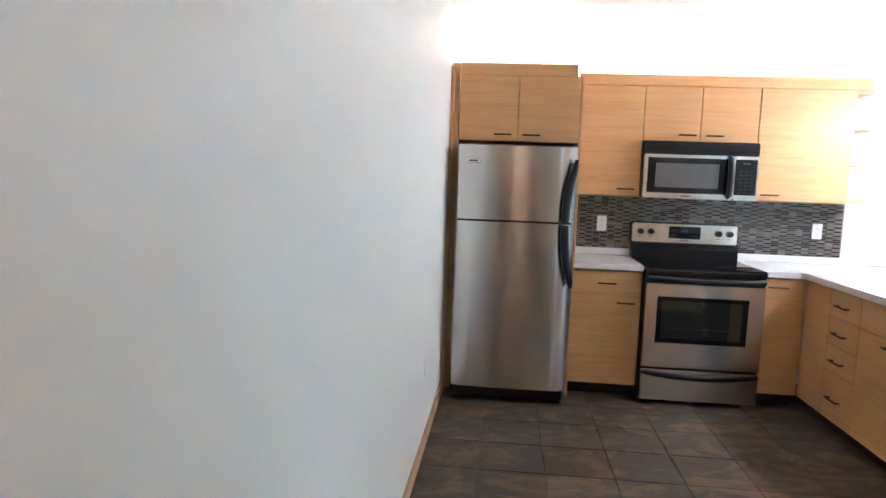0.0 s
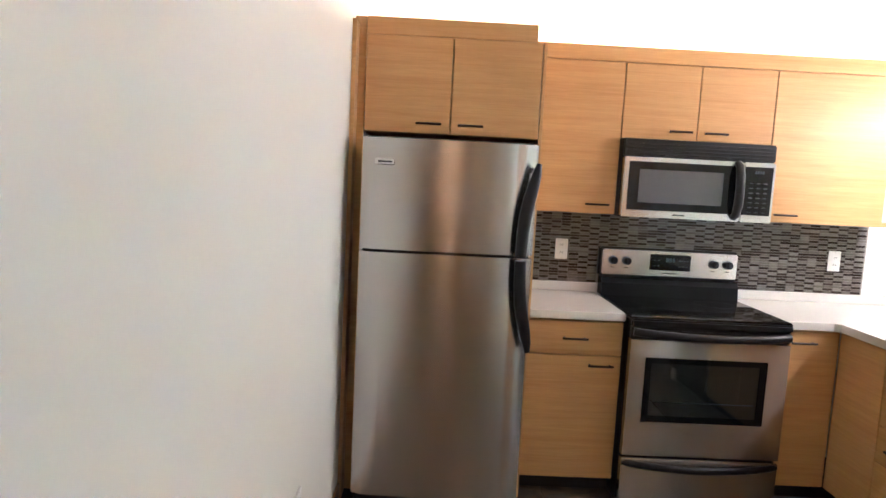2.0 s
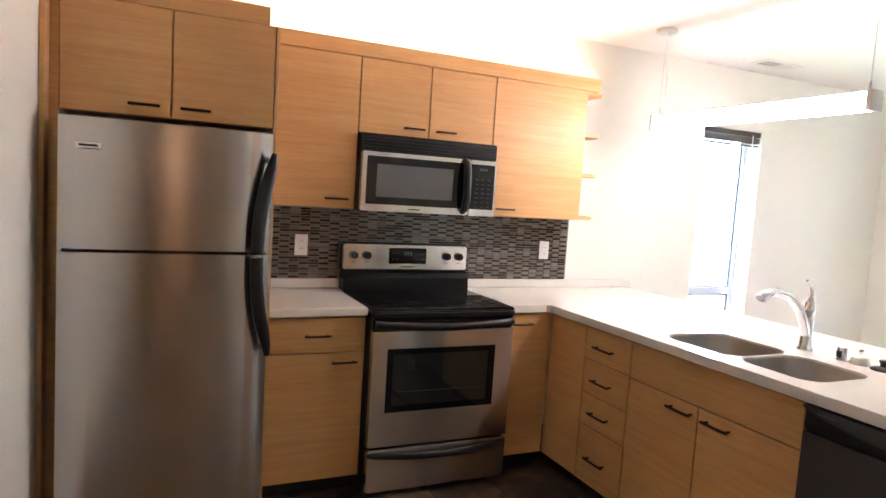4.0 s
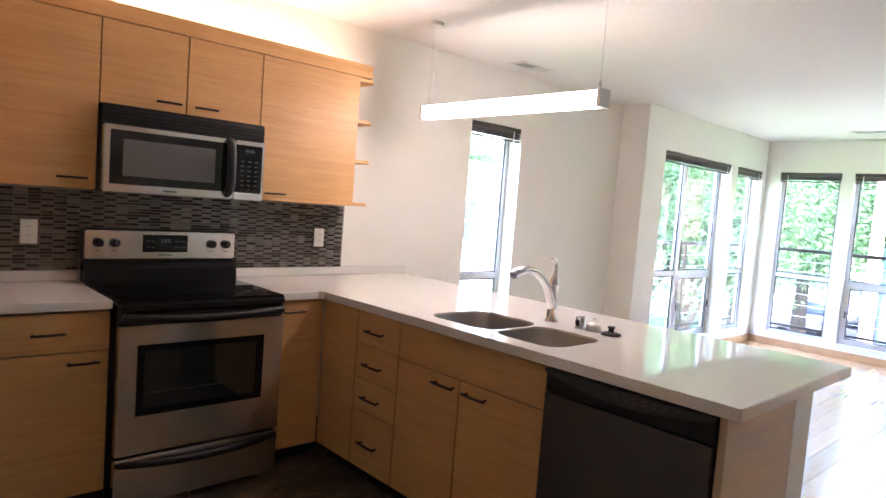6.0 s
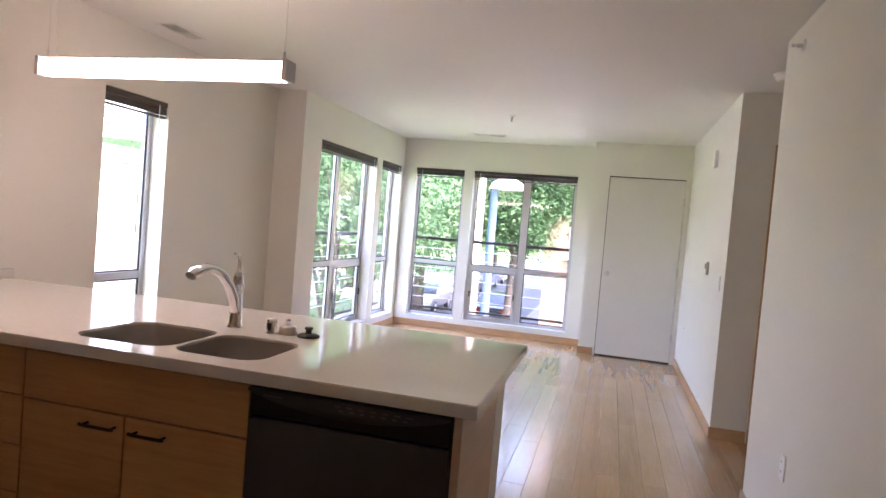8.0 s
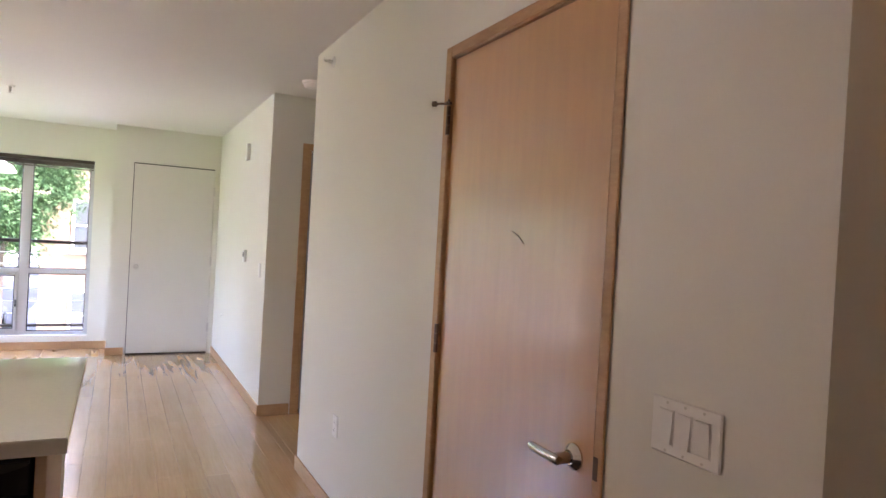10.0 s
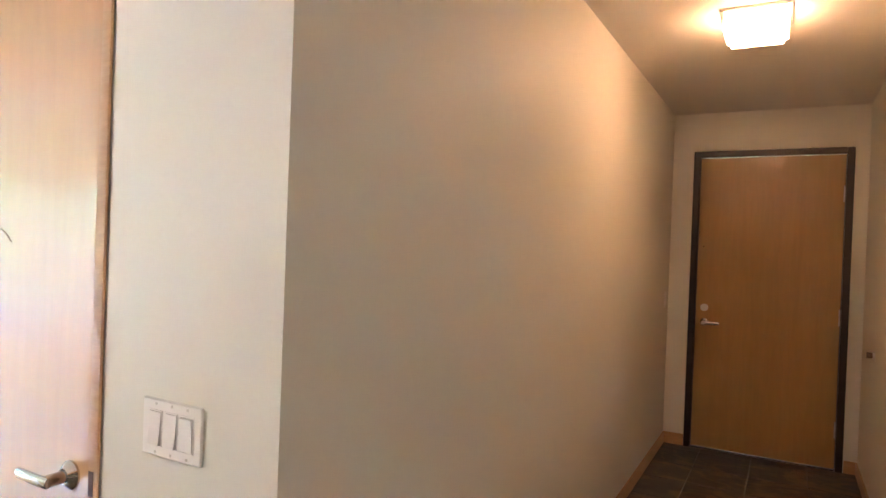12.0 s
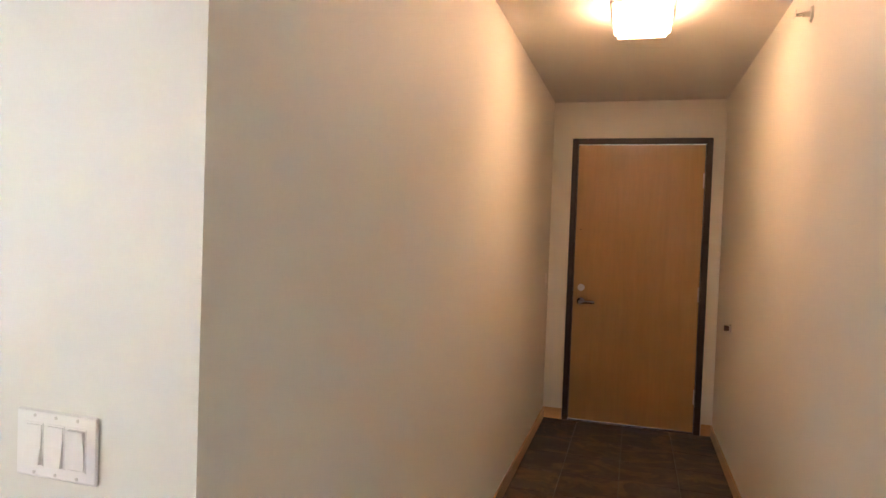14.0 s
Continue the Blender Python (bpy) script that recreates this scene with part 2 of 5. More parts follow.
def bricky(name):
    m, nt, b = nodes_of(name)
    t = nt.nodes.new("ShaderNodeTexBrick")
    sw = nt.nodes.new("ShaderNodeMapping")
    sw.inputs["Rotation"].default_value = (radians(90), 0, radians(90))
    geo = nt.nodes.new("ShaderNodeNewGeometry")
    nt.links.new(geo.outputs["Position"], sw.inputs["Vector"])
    nt.links.new(sw.outputs["Vector"], t.inputs["Vector"])
    t.inputs["Color1"].default_value, t.inputs["Color2"].default_value = (0.22, 0.098, 0.045, 1), (0.17, 0.072, 0.033, 1)
    t.inputs["Mortar"].default_value = (0.20, 0.14, 0.10, 1)
    t.inputs["Scale"].default_value = 4.0
    n = noise_at(nt, (1, 1, 1), 1.5, 4)
    nt.links.new(mixc(nt, 1.0, t.outputs["Color"], ramp(nt, n, [(0.3, (0.8, 0.8, 0.8)), (0.7, (1, 1, 1))]), "MULTIPLY"), b.inputs["Base Color"])
    b.inputs["Roughness"].default_value = 0.85
    return m


M_SLATE = slate("slate_tile")
DARK_GLASS = [(0, (0.026, 0.018, 0.015)), (0.6, (0.046, 0.034, 0.027)), (1, (0.075, 0.058, 0.046))]
GREY_GLASS = [(0, (0.150, 0.132, 0.110)), (0.5, (0.195, 0.176, 0.150)), (1, (0.245, 0.226, 0.198))]
M_MOSAIC = [mosaic("mosaic_dark_piece", DARK_GLASS, False), mosaic("mosaic_grey_piece", GREY_GLASS, False)]
M_MOSAICJ = [mosaic("mosaic_dark_rest", DARK_GLASS, True), mosaic("mosaic_grey_rest", GREY_GLASS, True)]
M_LEAF = leafy("leaf_green", (0.034, 0.082, 0.036), (0.070, 0.140, 0.062))
M_LEAF2 = leafy("leaf_light", (0.046, 0.100, 0.044), (0.088, 0.165, 0.074))
M_BARK = plain("bark", (0.055, 0.045, 0.037), 0.9, var=0.3, big=6, fine=40, relief=0.6)
M_GRASS = plain("grass", (0.10, 0.16, 0.05), 0.9, var=0.3, big=0.8, fine=20, relief=0.4)
M_ASPHALT = plain("asphalt", (0.09, 0.09, 0.095), 0.85, var=0.15, big=0.5, fine=60, relief=0.3)
M_CONCRETE = plain("concrete", (0.30, 0.29, 0.28), 0.85, var=0.1, big=1.0, fine=30, relief=0.2)
M_BRICK = bricky("brick_facade")
M_SIDING = plain("white_siding", (0.75, 0.75, 0.72), 0.6, var=0.05, big=0.8, fine=20, relief=0.1)
M_ROOF = plain("roof_shingle", (0.09, 0.085, 0.08), 0.9, var=0.2, big=1, fine=12, relief=0.3)
M_POLE = plain("pole_grey_blue", (0.06, 0.10, 0.155), 0.5, 0.3)
M_UPOLE = plain("utility_pole", (0.36, 0.30, 0.24), 0.9, var=0.2, fine=30, relief=0.4)
M_FARWIN = plain("far_window_glass", (0.05, 0.06, 0.07), 0.08, relief=0)
CAR_PAINT = [plain("car_paint_" + n, c, 0.2, 0.2, coat=0.8, relief=0) for n, c in (("silver", (0.5, 0.5, 0.52)), ("white", (0.75, 0.75, 0.75)), ("black", (0.02, 0.02, 0.025)), ("blue", (0.05, 0.08, 0.2)), ("grey", (0.2, 0.2, 0.21)))]


# ---- mesh helpers ----
ORG = {}


def thing(name, loc, label, category, group="", kind=""):
    ob = new(name)
    ob.empty_display_size = 0.1
    ob.location = loc
    ORG[ob.name] = Vector(loc)
    return tagged(ob, label, category, group, kind)


def link_mesh(name, bm, mat):
    me = bpy.data.meshes.new(name)
    bm.normal_update()
    for e in bm.edges:
        if len(e.link_faces) == 2 and e.calc_face_angle(0.0) > 1.1:
            e.smooth = False
    bm.to_mesh(me)
    bm.free()
    me.materials.append(mat)
    return new(name, me)


def part(name, bm, mat, parent, label=""):
    """Links a bmesh, given in world places, as one mesh under a thing or under a part."""
    o = ORG[parent.name]
    bmesh.ops.translate(bm, verts=bm.verts, vec=-o)
    ob = link_mesh(name, bm, mat)
    ob.parent = parent
    ORG[ob.name] = o
    return tagged(ob, label)


def solo(name, bm, mat, loc, label="", category="", group="", kind=""):
    """A thing that is one mesh."""
    bmesh.ops.translate(bm, verts=bm.verts, vec=-Vector(loc))
    ob = link_mesh(name, bm, mat)
    ob.location = loc
    ORG[ob.name] = Vector(loc)
    return tagged(ob, label, category, group, kind)


def structure(name, bm, mat, label="", category=""):
    return solo(name, bm, mat, (0, 0, 0), label, category or name.split("_")[0], kind="structure")


def box(bm, x0, x1, y0, y1, z0, z1, bev=0.0, seg=1):
    x0, x1 = min(x0, x1), max(x0, x1)
    y0, y1 = min(y0, y1), max(y0, y1)
    z0, z1 = min(z0, z1), max(z0, z1)
    m = Matrix.Translation(((x0 + x1) / 2, (y0 + y1) / 2, (z0 + z1) / 2)) @ Matrix.Diagonal((x1 - x0, y1 - y0, z1 - z0, 1))
    vs = bmesh.ops.create_cube(bm, size=1.0, matrix=m)["verts"]
    if bev:
        es = list({e for v in vs for e in v.link_edges})
        bmesh.ops.bevel(bm, geom=es, offset=bev, segments=seg, affect="EDGES", clamp_overlap=True)
    return bm


def B(*a, bev=0.0, seg=1):
    return box(bmesh.new(), *a, bev=bev, seg=seg)


def cyl(bm, p0, p1, r, seg=16, r2=None, smooth=True):
    p0, p1 = Vector(p0), Vector(p1)
    d = p1 - p0
    m = Matrix.Translation((p0 + p1) / 2) @ d.to_track_quat("Z", "Y").to_matrix().to_4x4()
    vs = bmesh.ops.create_cone(bm, cap_ends=True, segments=seg, radius1=r, radius2=r if r2 is None else r2, depth=d.length, matrix=m)["verts"]
    if smooth:
        for f in {f for v in vs for f in v.link_faces}:
            f.smooth = len(f.verts) == 4
    return bm


def C(p0, p1, r, seg=16, r2=None):
    return cyl(bmesh.new(), p0, p1, r, seg, r2)


def sweep(bm, pts, rx, ry=None, seg=10, up=(0, 0, 1)):
    """A tube along points; rx may be a list of radii, ry flattens it."""
    n = len(pts)
    pts = [Vector(p) for p in pts]
    rs = rx if isinstance(rx, (list, tuple)) else [rx] * n
    rings = []
    for i, p in enumerate(pts):
        t = (pts[min(i + 1, n - 1)] - pts[max(i - 1, 0)]).normalized()
        u = Vector(up)
        if abs(t.dot(u)) > 0.95:
            u = Vector((0, 1, 0))
        a = t.cross(u).normalized()
        b = a.cross(t)
        k = 1.0 if ry is None else ry / rx if not isinstance(rx, (list, tuple)) else ry
        rings.append([bm.verts.new(p + a * math.cos(2 * math.pi * j / seg) * rs[i] + b * math.sin(2 * math.pi * j / seg) * rs[i] * k) for j in range(seg)])
    for r0, r1 in zip(rings, rings[1:]):
        for j in range(seg):
            bm.faces.new((r0[j], r0[(j + 1) % seg], r1[(j + 1) % seg], r1[j])).smooth = True
    bm.faces.new(rings[0][::-1])
    bm.faces.new(rings[-1])
    bmesh.ops.recalc_face_normals(bm, faces=bm.faces)
    return bm


def lathe(bm, c, prof, seg=24):
    """A turned shape round the vertical through c: prof is pairs of radius and height."""
    rings = [[bm.verts.new((c[0] + r * math.cos(2 * math.pi * j / seg), c[1] + r * math.sin(2 * math.pi * j / seg), c[2] + h)) for j in range(seg)] for r, h in prof]
    for r0, r1 in zip(rings, rings[1:]):
        for j in range(seg):
            bm.faces.new((r0[j], r0[(j + 1) % seg], r1[(j + 1) % seg], r1[j])).smooth = True
    bm.faces.new(rings[0][::-1])
    bm.faces.new(rings[-1])
    return bm


def slab(bm, outline, z0, z1):
    """An upright prism over a flat outline."""
    lo = [bm.verts.new((x, y, z0)) for x, y in outline]
    hi = [bm.verts.new((x, y, z1)) for x, y in outline]
    bm.faces.new(lo[::-1])
    bm.faces.new(hi)
    n = len(lo)
    for i in range(n):
        bm.faces.new((lo[i], lo[(i + 1) % n], hi[(i + 1) % n], hi[i]))
    bmesh.ops.recalc_face_normals(bm, faces=bm.faces)
    return bm


def cells(bm, us, vs, solid, put, t0, t1):
    """A slab with holes: a grid of cells, closed only where a solid cell ends. put(u, v, t) gives the place."""
    cache = {}

    def vert(i, j, k):
        key = (i, j, k)
        if key not in cache:
            cache[key] = bm.verts.new(put(us[i], vs[j], (t0, t1)[k]))
        return cache[key]

    nu, nv = len(us) - 1, len(vs) - 1

    def is_solid(i, j):
        return 0 <= i < nu and 0 <= j < nv and solid((us[i] + us[i + 1]) / 2, (vs[j] + vs[j + 1]) / 2)

    for i in range(nu):
        for j in range(nv):
            if not is_solid(i, j):
                continue
            for k in (0, 1):
                bm.faces.new((vert(i, j, k), vert(i + 1, j, k), vert(i + 1, j + 1, k), vert(i, j + 1, k)))
            for di, dj, a, b in ((-1, 0, (i, j), (i, j + 1)), (1, 0, (i + 1, j), (i + 1, j + 1)), (0, -1, (i, j), (i + 1, j)), (0, 1, (i, j + 1), (i + 1, j + 1))):
                if not is_solid(i + di, j + dj):
                    bm.faces.new((vert(*a, 0), vert(*b, 0), vert(*b, 1), vert(*a, 1)))
    bmesh.ops.recalc_face_normals(bm, faces=bm.faces)
    return bm


def wall(name, axis, face, back, u0, u1, z0, z1, holes=(), label="", mat=None):
    """A wall with its room face at axis=face and its other side at back; holes are (u0, u1, z0, z1)."""
    us = sorted({u0, u1, *(h[0] for h in holes), *(h[1] for h in holes)})
    vs = sorted({z0, z1, *(h[2] for h in holes), *(h[3] for h in holes)})
    us, vs = [u for u in us if u0 <= u <= u1], [v for v in vs if z0 <= v <= z1]
    put = (lambda u, v, t: (t, u, v)) if axis == "x" else (lambda u, v, t: (u, t, v))
    bm = cells(bmesh.new(), us, vs, lambda u, v: not any(h[0] < u < h[1] and h[2] < v < h[3] for h in holes), put, face, back)
    return structure(name, bm, mat or M_WALL, label or "smooth off-white painted plaster wall", "wall")


# ---- the large structure ----
XE, YN, YNE, YS, HX, HY = 8.89, 5.0, 4.71, 1.112, 1.278, -3.14
TW = (3.965, 4.545, 0.14, 2.078)
NW1, NW2 = (6.37, 7.89, 0.14, 2.12), (8.06, 8.79, 0.14, 2.12)
EW1, EW2 = (3.87, 4.54, 0.14, 2.126), (2.40, 3.745, 0.14, 2.126)
CD = (1.816, 2.663, -0.02, 2.072)
ED = (0.15, 1.082, -0.02, 2.172)
WD = (1.165, 2.012, -0.02, 2.118)
PD = (0.0, 0.815, -0.02, 2.09)

wall("wall_west", "x", 0.02, -0.12, HY - 0.12, 5.18, -0.02, CEIL)
wall("wall_north", "y", YN, 5.18, 0.02, 6.0, -0.02, CEIL, [TW])
wall("wall_bump", "x", 6.0, 6.15, 4.89, 5.18, -0.02, CEIL)
wall("wall_north_east", "y", YNE, 4.89, 6.0, 9.07, -0.02, CEIL, [NW1, NW2])
wall("wall_east", "x", XE, 9.07, 2.197, YNE, -0.02, CEIL, [EW1, EW2])
wall("wall_jog", "y", 2.197, 2.077, 8.536, 9.07, -0.02, CEIL)
wall("wall_utility", "x", 8.416, 8.536, YS, 2.197, -0.02, CEIL, [WD])
wall("wall_living_south", "y", YS, 0.99, 5.66, 8.536, -0.02, CEIL)
wall("wall_closet", "y", YS, 0.99, HX, 4.45, -0.02, CEIL, [CD])
wall("wall_hall", "x", HX, 1.398, HY, 0.99, -0.02, CEIL)
wall("wall_passage_west", "x", 4.45, 4.33, -0.6, 0.99, -0.02, CEIL)
wall("wall_passage_end", "y", -0.6, -0.72, 4.33, 5.78, -0.02, CEIL)
wall("wall_passage_east", "x", 5.66, 5.78, -0.6, 0.99, -0.02, CEIL, [PD])
# real at the hall end; runs on unseen to shut out outside light
wall("wall_south", "y", HY, HY - 0.12, 0.02, 9.07, -0.02, CEIL, [ED])
# unseen wall added so that no daylight leaks in through the door gaps
wall("wall_outer", "x", 9.07, 9.19, HY - 0.12, 2.077, -0.02, CEIL)
structure("ceiling", B(-0.12, 9.19, HY - 0.12, 5.18, CEIL, CEIL + 0.12), M_CEIL, "smooth off-white painted ceiling", "ceiling")
floor = structure("floor", B(-0.12, 9.19, HY - 0.12, 5.18, -0.2, -0.010), M_GROUT, "dark slate tile in kitchen and hall, maple planks in the living room", "floor")


def board(name, x0, x1, y0, y1, z1=0.085):
    structure(name, B(x0, x1, y0, y1, 0.0, z1, bev=0.003), M_TRIM, "low maple baseboard", "baseboard")


board("baseboard_west", 0.02, 0.032, HY, 4.38)
board("baseboard_hall_end_a", 0.032, 0.10, HY, HY + 0.012)
board("baseboard_hall_end_b", 1.13, HX, HY, HY + 0.012)
board("baseboard_hall_east", HX - 0.012, HX, HY + 0.012, YS)
board("baseboard_closet_a", HX - 0.012, 1.775, YS, YS + 0.012)
board("baseboard_closet_b", 2.705, 4.462, YS, YS + 0.012)
board("baseboard_passage_west", 4.45, 4.462, -0.6, YS)
board("baseboard_living_south", 5.648, 8.404, YS, YS + 0.012)
board("baseboard_passage_east", 5.648, 5.66, 0.875, YS)
board("baseboard_utility", 8.404, 8.416, 2.03, 2.209)
board("baseboard_jog", 8.416, XE - 0.012, 2.197, 2.209)
board("baseboard_east", XE - 0.012, XE, 2.209, YNE)
board("baseboard_north_east", 5.988, XE - 0.012, YNE - 0.012, YNE)
board("baseboard_bump", 5.988, 6.0, YNE, YN - 0.012)
board("baseboard_north", 3.42, 6.0, YN - 0.012, YN)


# ---- windows ----
def window(name, axis, face, out, u0, u1, z0, z1, mullions, rail, opener=None, label="", blind_drop=0.10, set_back=0.085):
    """A window in a wall opening: outer frame, mullions, rail, panes, and a gathered blind. out is +1 towards the outside."""
    def P(u, d, z):
        return (face + out * d, u, z) if axis == "x" else (u, face + out * d, z)

    def bx(bm, ua, ub, da, db, za, zb, bev=0.0):
        a, b = P(ua, da, za), P(ub, db, zb)
        return box(bm, a[0], b[0], a[1], b[1], a[2], b[2], bev)

    root = thing(name, P((u0 + u1) / 2, set_back, z0), label or "tall grey aluminium window with clear glass", "window", kind="structure")
    f, d0, d1 = 0.038, set_back, set_back + 0.055
    bm = bmesh.new()
    bx(bm, u0, u0 + f, d0, d1, z0, z1, 0.003)
    bx(bm, u1 - f, u1, d0, d1, z0, z1, 0.003)
    bx(bm, u0 + f, u1 - f, d0, d1, z0, z0 + f + 0.012, 0.003)
    bx(bm, u0 + f, u1 - f, d0, d1, z1 - f, z1, 0.003)
    part("window_frame", bm, M_ALU, root)
    part("window_sill", bx(bmesh.new(), u0 + 0.002, u1 - 0.002, 0.002, d0 - 0.001, z0, z0 + 0.014, 0.003), M_WHITE, root, "white painted sill")
    cols = [u0 + f] + [q for m0, m1 in mullions for q in (m0, m1)] + [u1 - f]
    for m0, m1 in mullions:
        part("mullion", bx(bmesh.new(), m0, m1, d0 - 0.004, d1 - 0.004, z0 + f + 0.012, z1 - f, 0.003), M_ALU, root)
    for k in range(0, len(cols), 2):
        a, b = cols[k], cols[k + 1]
        part("rail", bx(bmesh.new(), a, b, d0 + 0.002, d1 - 0.006, rail - 0.026, rail + 0.026, 0.003), M_ALU, root)
        for j, (za, zb) in enumerate(((z0 + f + 0.012, rail - 0.026), (rail + 0.026, z1 - f))):
            pane = part("pane", bx(bmesh.new(), a + 0.004, b - 0.004, d0 + 0.022, d0 + 0.030, za + 0.004, zb - 0.004), M_GLASS, root, "clear glass pane")
            pane.visible_shadow = False
            g = 0.012
            bm = bmesh.new()
            for q in ((a, a + g, za, zb), (b - g, b, za, zb), (a + g, b - g, za, za + g), (a + g, b - g, zb - g, zb)):
                bx(bm, q[0], q[1], d0 + 0.012, d0 + 0.021, q[2], q[3])
            part("gasket", bm, M_ALUDARK, root, "black glazing gasket")
            if opener == k // 2 and j == 0:
                bm = bmesh.new()
                s = 0.030
                for q in ((a, a + s, za, zb), (b - s, b, za, zb), (a + s, b - s, za, za + s), (a + s, b - s, zb - s, zb)):
                    bx(bm, q[0], q[1], d0 - 0.012, d0 + 0.012, q[2], q[3], 0.002)
                sash = part("opening_sash", bm, M_ALU, root, "grey awning sash with dark seal")
                bm = bmesh.new()
                s2 = 0.040
                for q in ((a + s, a + s2, za + s, zb - s), (b - s2, b - s, za + s, zb - s), (a + s2, b - s2, zb - s2, zb - s), (a + s2, b - s2, za + s, za + s2)):
                    bx(bm, q[0], q[1], d0 - 0.006, d0 + 0.011, q[2], q[3])
                part("seal", bm, M_ALUDARK, sash)
                bm = bmesh.new()
                um = (a + b) / 2
                bx(bm, um - 0.05, um + 0.05, d0 - 0.035, d0 - 0.012, za + 0.002, za + 0.022, 0.004)
                cyl(bm, P(um - 0.02, d0 - 0.03, za + 0.02), P(um + 0.07, d0 - 0.05, za + 0.045), 0.006, 10)
                part("crank_handle", bm, M_NICKEL, sash, "nickel crank handle")
                for uu in (a + s / 2, b - s / 2):
                    part("latch", bx(bmesh.new(), uu - 0.009, uu + 0.009, d0 - 0.026, d0 - 0.012, (za + zb) / 2 - 0.05, (za + zb) / 2 + 0.03, 0.003), M_ALUDARK, sash)
    # the blind, gathered up under its head rail
    blind = thing("venetian_blind", P((u0 + u1) / 2, 0.03, z1 - 0.003), "dark brown slatted blind drawn up to the window head", "blind", "blinds drawn up at the windows")
    part("head_rail", bx(bmesh.new(), u0 + 0.006, u1 - 0.006, 0.006, 0.058, z1 - 0.040, z1 - 0.003, 0.003), M_BLIND, blind)
    n = 7
    for k in range(n):
        zz = z1 - 0.046 - k * (blind_drop - 0.056) / n
        part("slat", bx(bmesh.new(), u0 + 0.010, u1 - 0.010, 0.008 + 0.0015 * (k % 3), 0.056, zz - 0.0035, zz), M_BLIND, blind)
    part("bottom_rail", bx(bmesh.new(), u0 + 0.010, u1 - 0.010, 0.010, 0.054, z1 - blind_drop - 0.012, z1 - blind_drop, 0.003), M_BLIND, blind)
    w = u1 - 0.09
    part("wand", cyl(bmesh.new(), P(w, 0.004, z1 - 0.03), P(w, 0.004, z1 - 0.55), 0.004, 8), M_PLASTIC, blind, "clear plastic tilt wand")
    return root


window("window_1", "y", YN, 1, *TW, [], 0.86, set_back=0.125)
window("window_2", "y", YNE, 1, *NW1, [(7.02, 7.09)], 0.87, 1, set_back=0.12)
window("window_3", "y", YNE, 1, *NW2, [], 0.87, set_back=0.12)
window("window_4", "x", XE, 1, *EW1, [], 0.872)
window("window_5", "x", XE, 1, *EW2, [(2.995, 3.085)], 0.862, 1)


# ---- doors ----
def lever(parent, x, y, z, side, face_y, mat=M_LEVER, r=0.033):
    """A round rose with a lever that points towards side along x; face_y is -1 or 1 away from the door."""
    h = part("door_handle", cyl(cyl(bmesh.new(), (x, y, z), (x, y + face_y * 0.005, z), r, 28), (x, y + face_y * 0.005, z), (x, y + face_y * 0.019, z), r, 28, r * 0.56), mat, parent, "satin nickel lever handle")
    part("stem", C((x, y + face_y * 0.018, z), (x, y + face_y * 0.060, z), 0.0145, 18), mat, h)
    bm = bmesh.new()
    sweep(bm, [(x - side * 0.014, y + face_y * 0.060, z), (x - side * 0.010, y + face_y * 0.060, z), (x + side * 0.03, y + face_y * 0.060, z), (x + side * 0.095, y + face_y * 0.060, z + 0.002), (x + side * 0.108, y + face_y * 0.059, z + 0.002)], [0.007, 0.0085, 0.0085, 0.0085, 0.006], 1.55, 14)
    part("grip", bm, mat, h)


def hinge(parent, x, y, z, axis, out, mat=M_HINGE):
    bm = bmesh.new()
    for k in range(3):
        cyl(bm, (x, y, z - 0.05 + k * 0.034), (x, y, z - 0.05 + k * 0.034 + 0.032), 0.0075, 12)
    part("hinge", bm, mat, parent, "dark bronze butt hinge")


cl = thing("door_1", (CD[0], YS, 0), "closed maple veneer door with a scuff and lever", "door", kind="structure")
part("leaf", B(CD[0] + 0.004, CD[1] - 0.004, 1.068, 1.106, 0.008, CD[3] - 0.004, bev=0.002), M_DOORWOOD, cl)
bm = bmesh.new()
box(bm, CD[0] - 0.034, CD[0] - 0.001, YS + 0.001, YS + 0.009, 0, CD[3] + 0.041, 0.003)
box(bm, CD[1] + 0.001, CD[1] + 0.041, YS + 0.001, YS + 0.009, 0, CD[3] + 0.041, 0.003)
box(bm, CD[0] - 0.001, CD[1] + 0.001, YS + 0.001, YS + 0.009, CD[3] + 0.001, CD[3] + 0.041, 0.003)
part("casing", bm, M_TRIM, cl)
bm = bmesh.new()
box(bm, CD[0] + 0.0005, CD[0] + 0.003, 1.0, YS + 0.006, 0, CD[3])
box(bm, CD[1] - 0.003, CD[1] - 0.0005, 1.0, YS + 0.006, 0, CD[3])
box(bm, CD[0] + 0.003, CD[1] - 0.003, 1.0, YS + 0.006, CD[3] - 0.003, CD[3] - 0.0005)
part("jamb", bm, M_TRIM, cl)
lever(cl, 1.899, 1.106, 0.905, 1, 1)
part("latch_plate", B(CD[0] - 0.020, CD[0] - 0.004, YS + 0.0085, YS + 0.0105, 0.880, 0.935, bev=0.0006), M_HINGE, cl, "small bronze strike plate")
for z in (1.85, 1.08, 0.25):
    hinge(cl, CD[1] + 0.001, 1.121, z, "x", 1)
bm = bmesh.new()
cyl(bm, (CD[1] + 0.001, 1.121, 1.905), (CD[1] + 0.001, 1.121, 1.915), 0.011, 12)
cyl(bm, (CD[1] + 0.001, 1.121, 1.91), (CD[1] + 0.045, 1.150, 1.912), 0.004, 8)
cyl(bm, (CD[1] + 0.045, 1.150, 1.912), (CD[1] + 0.056, 1.157, 1.912), 0.010, 12)
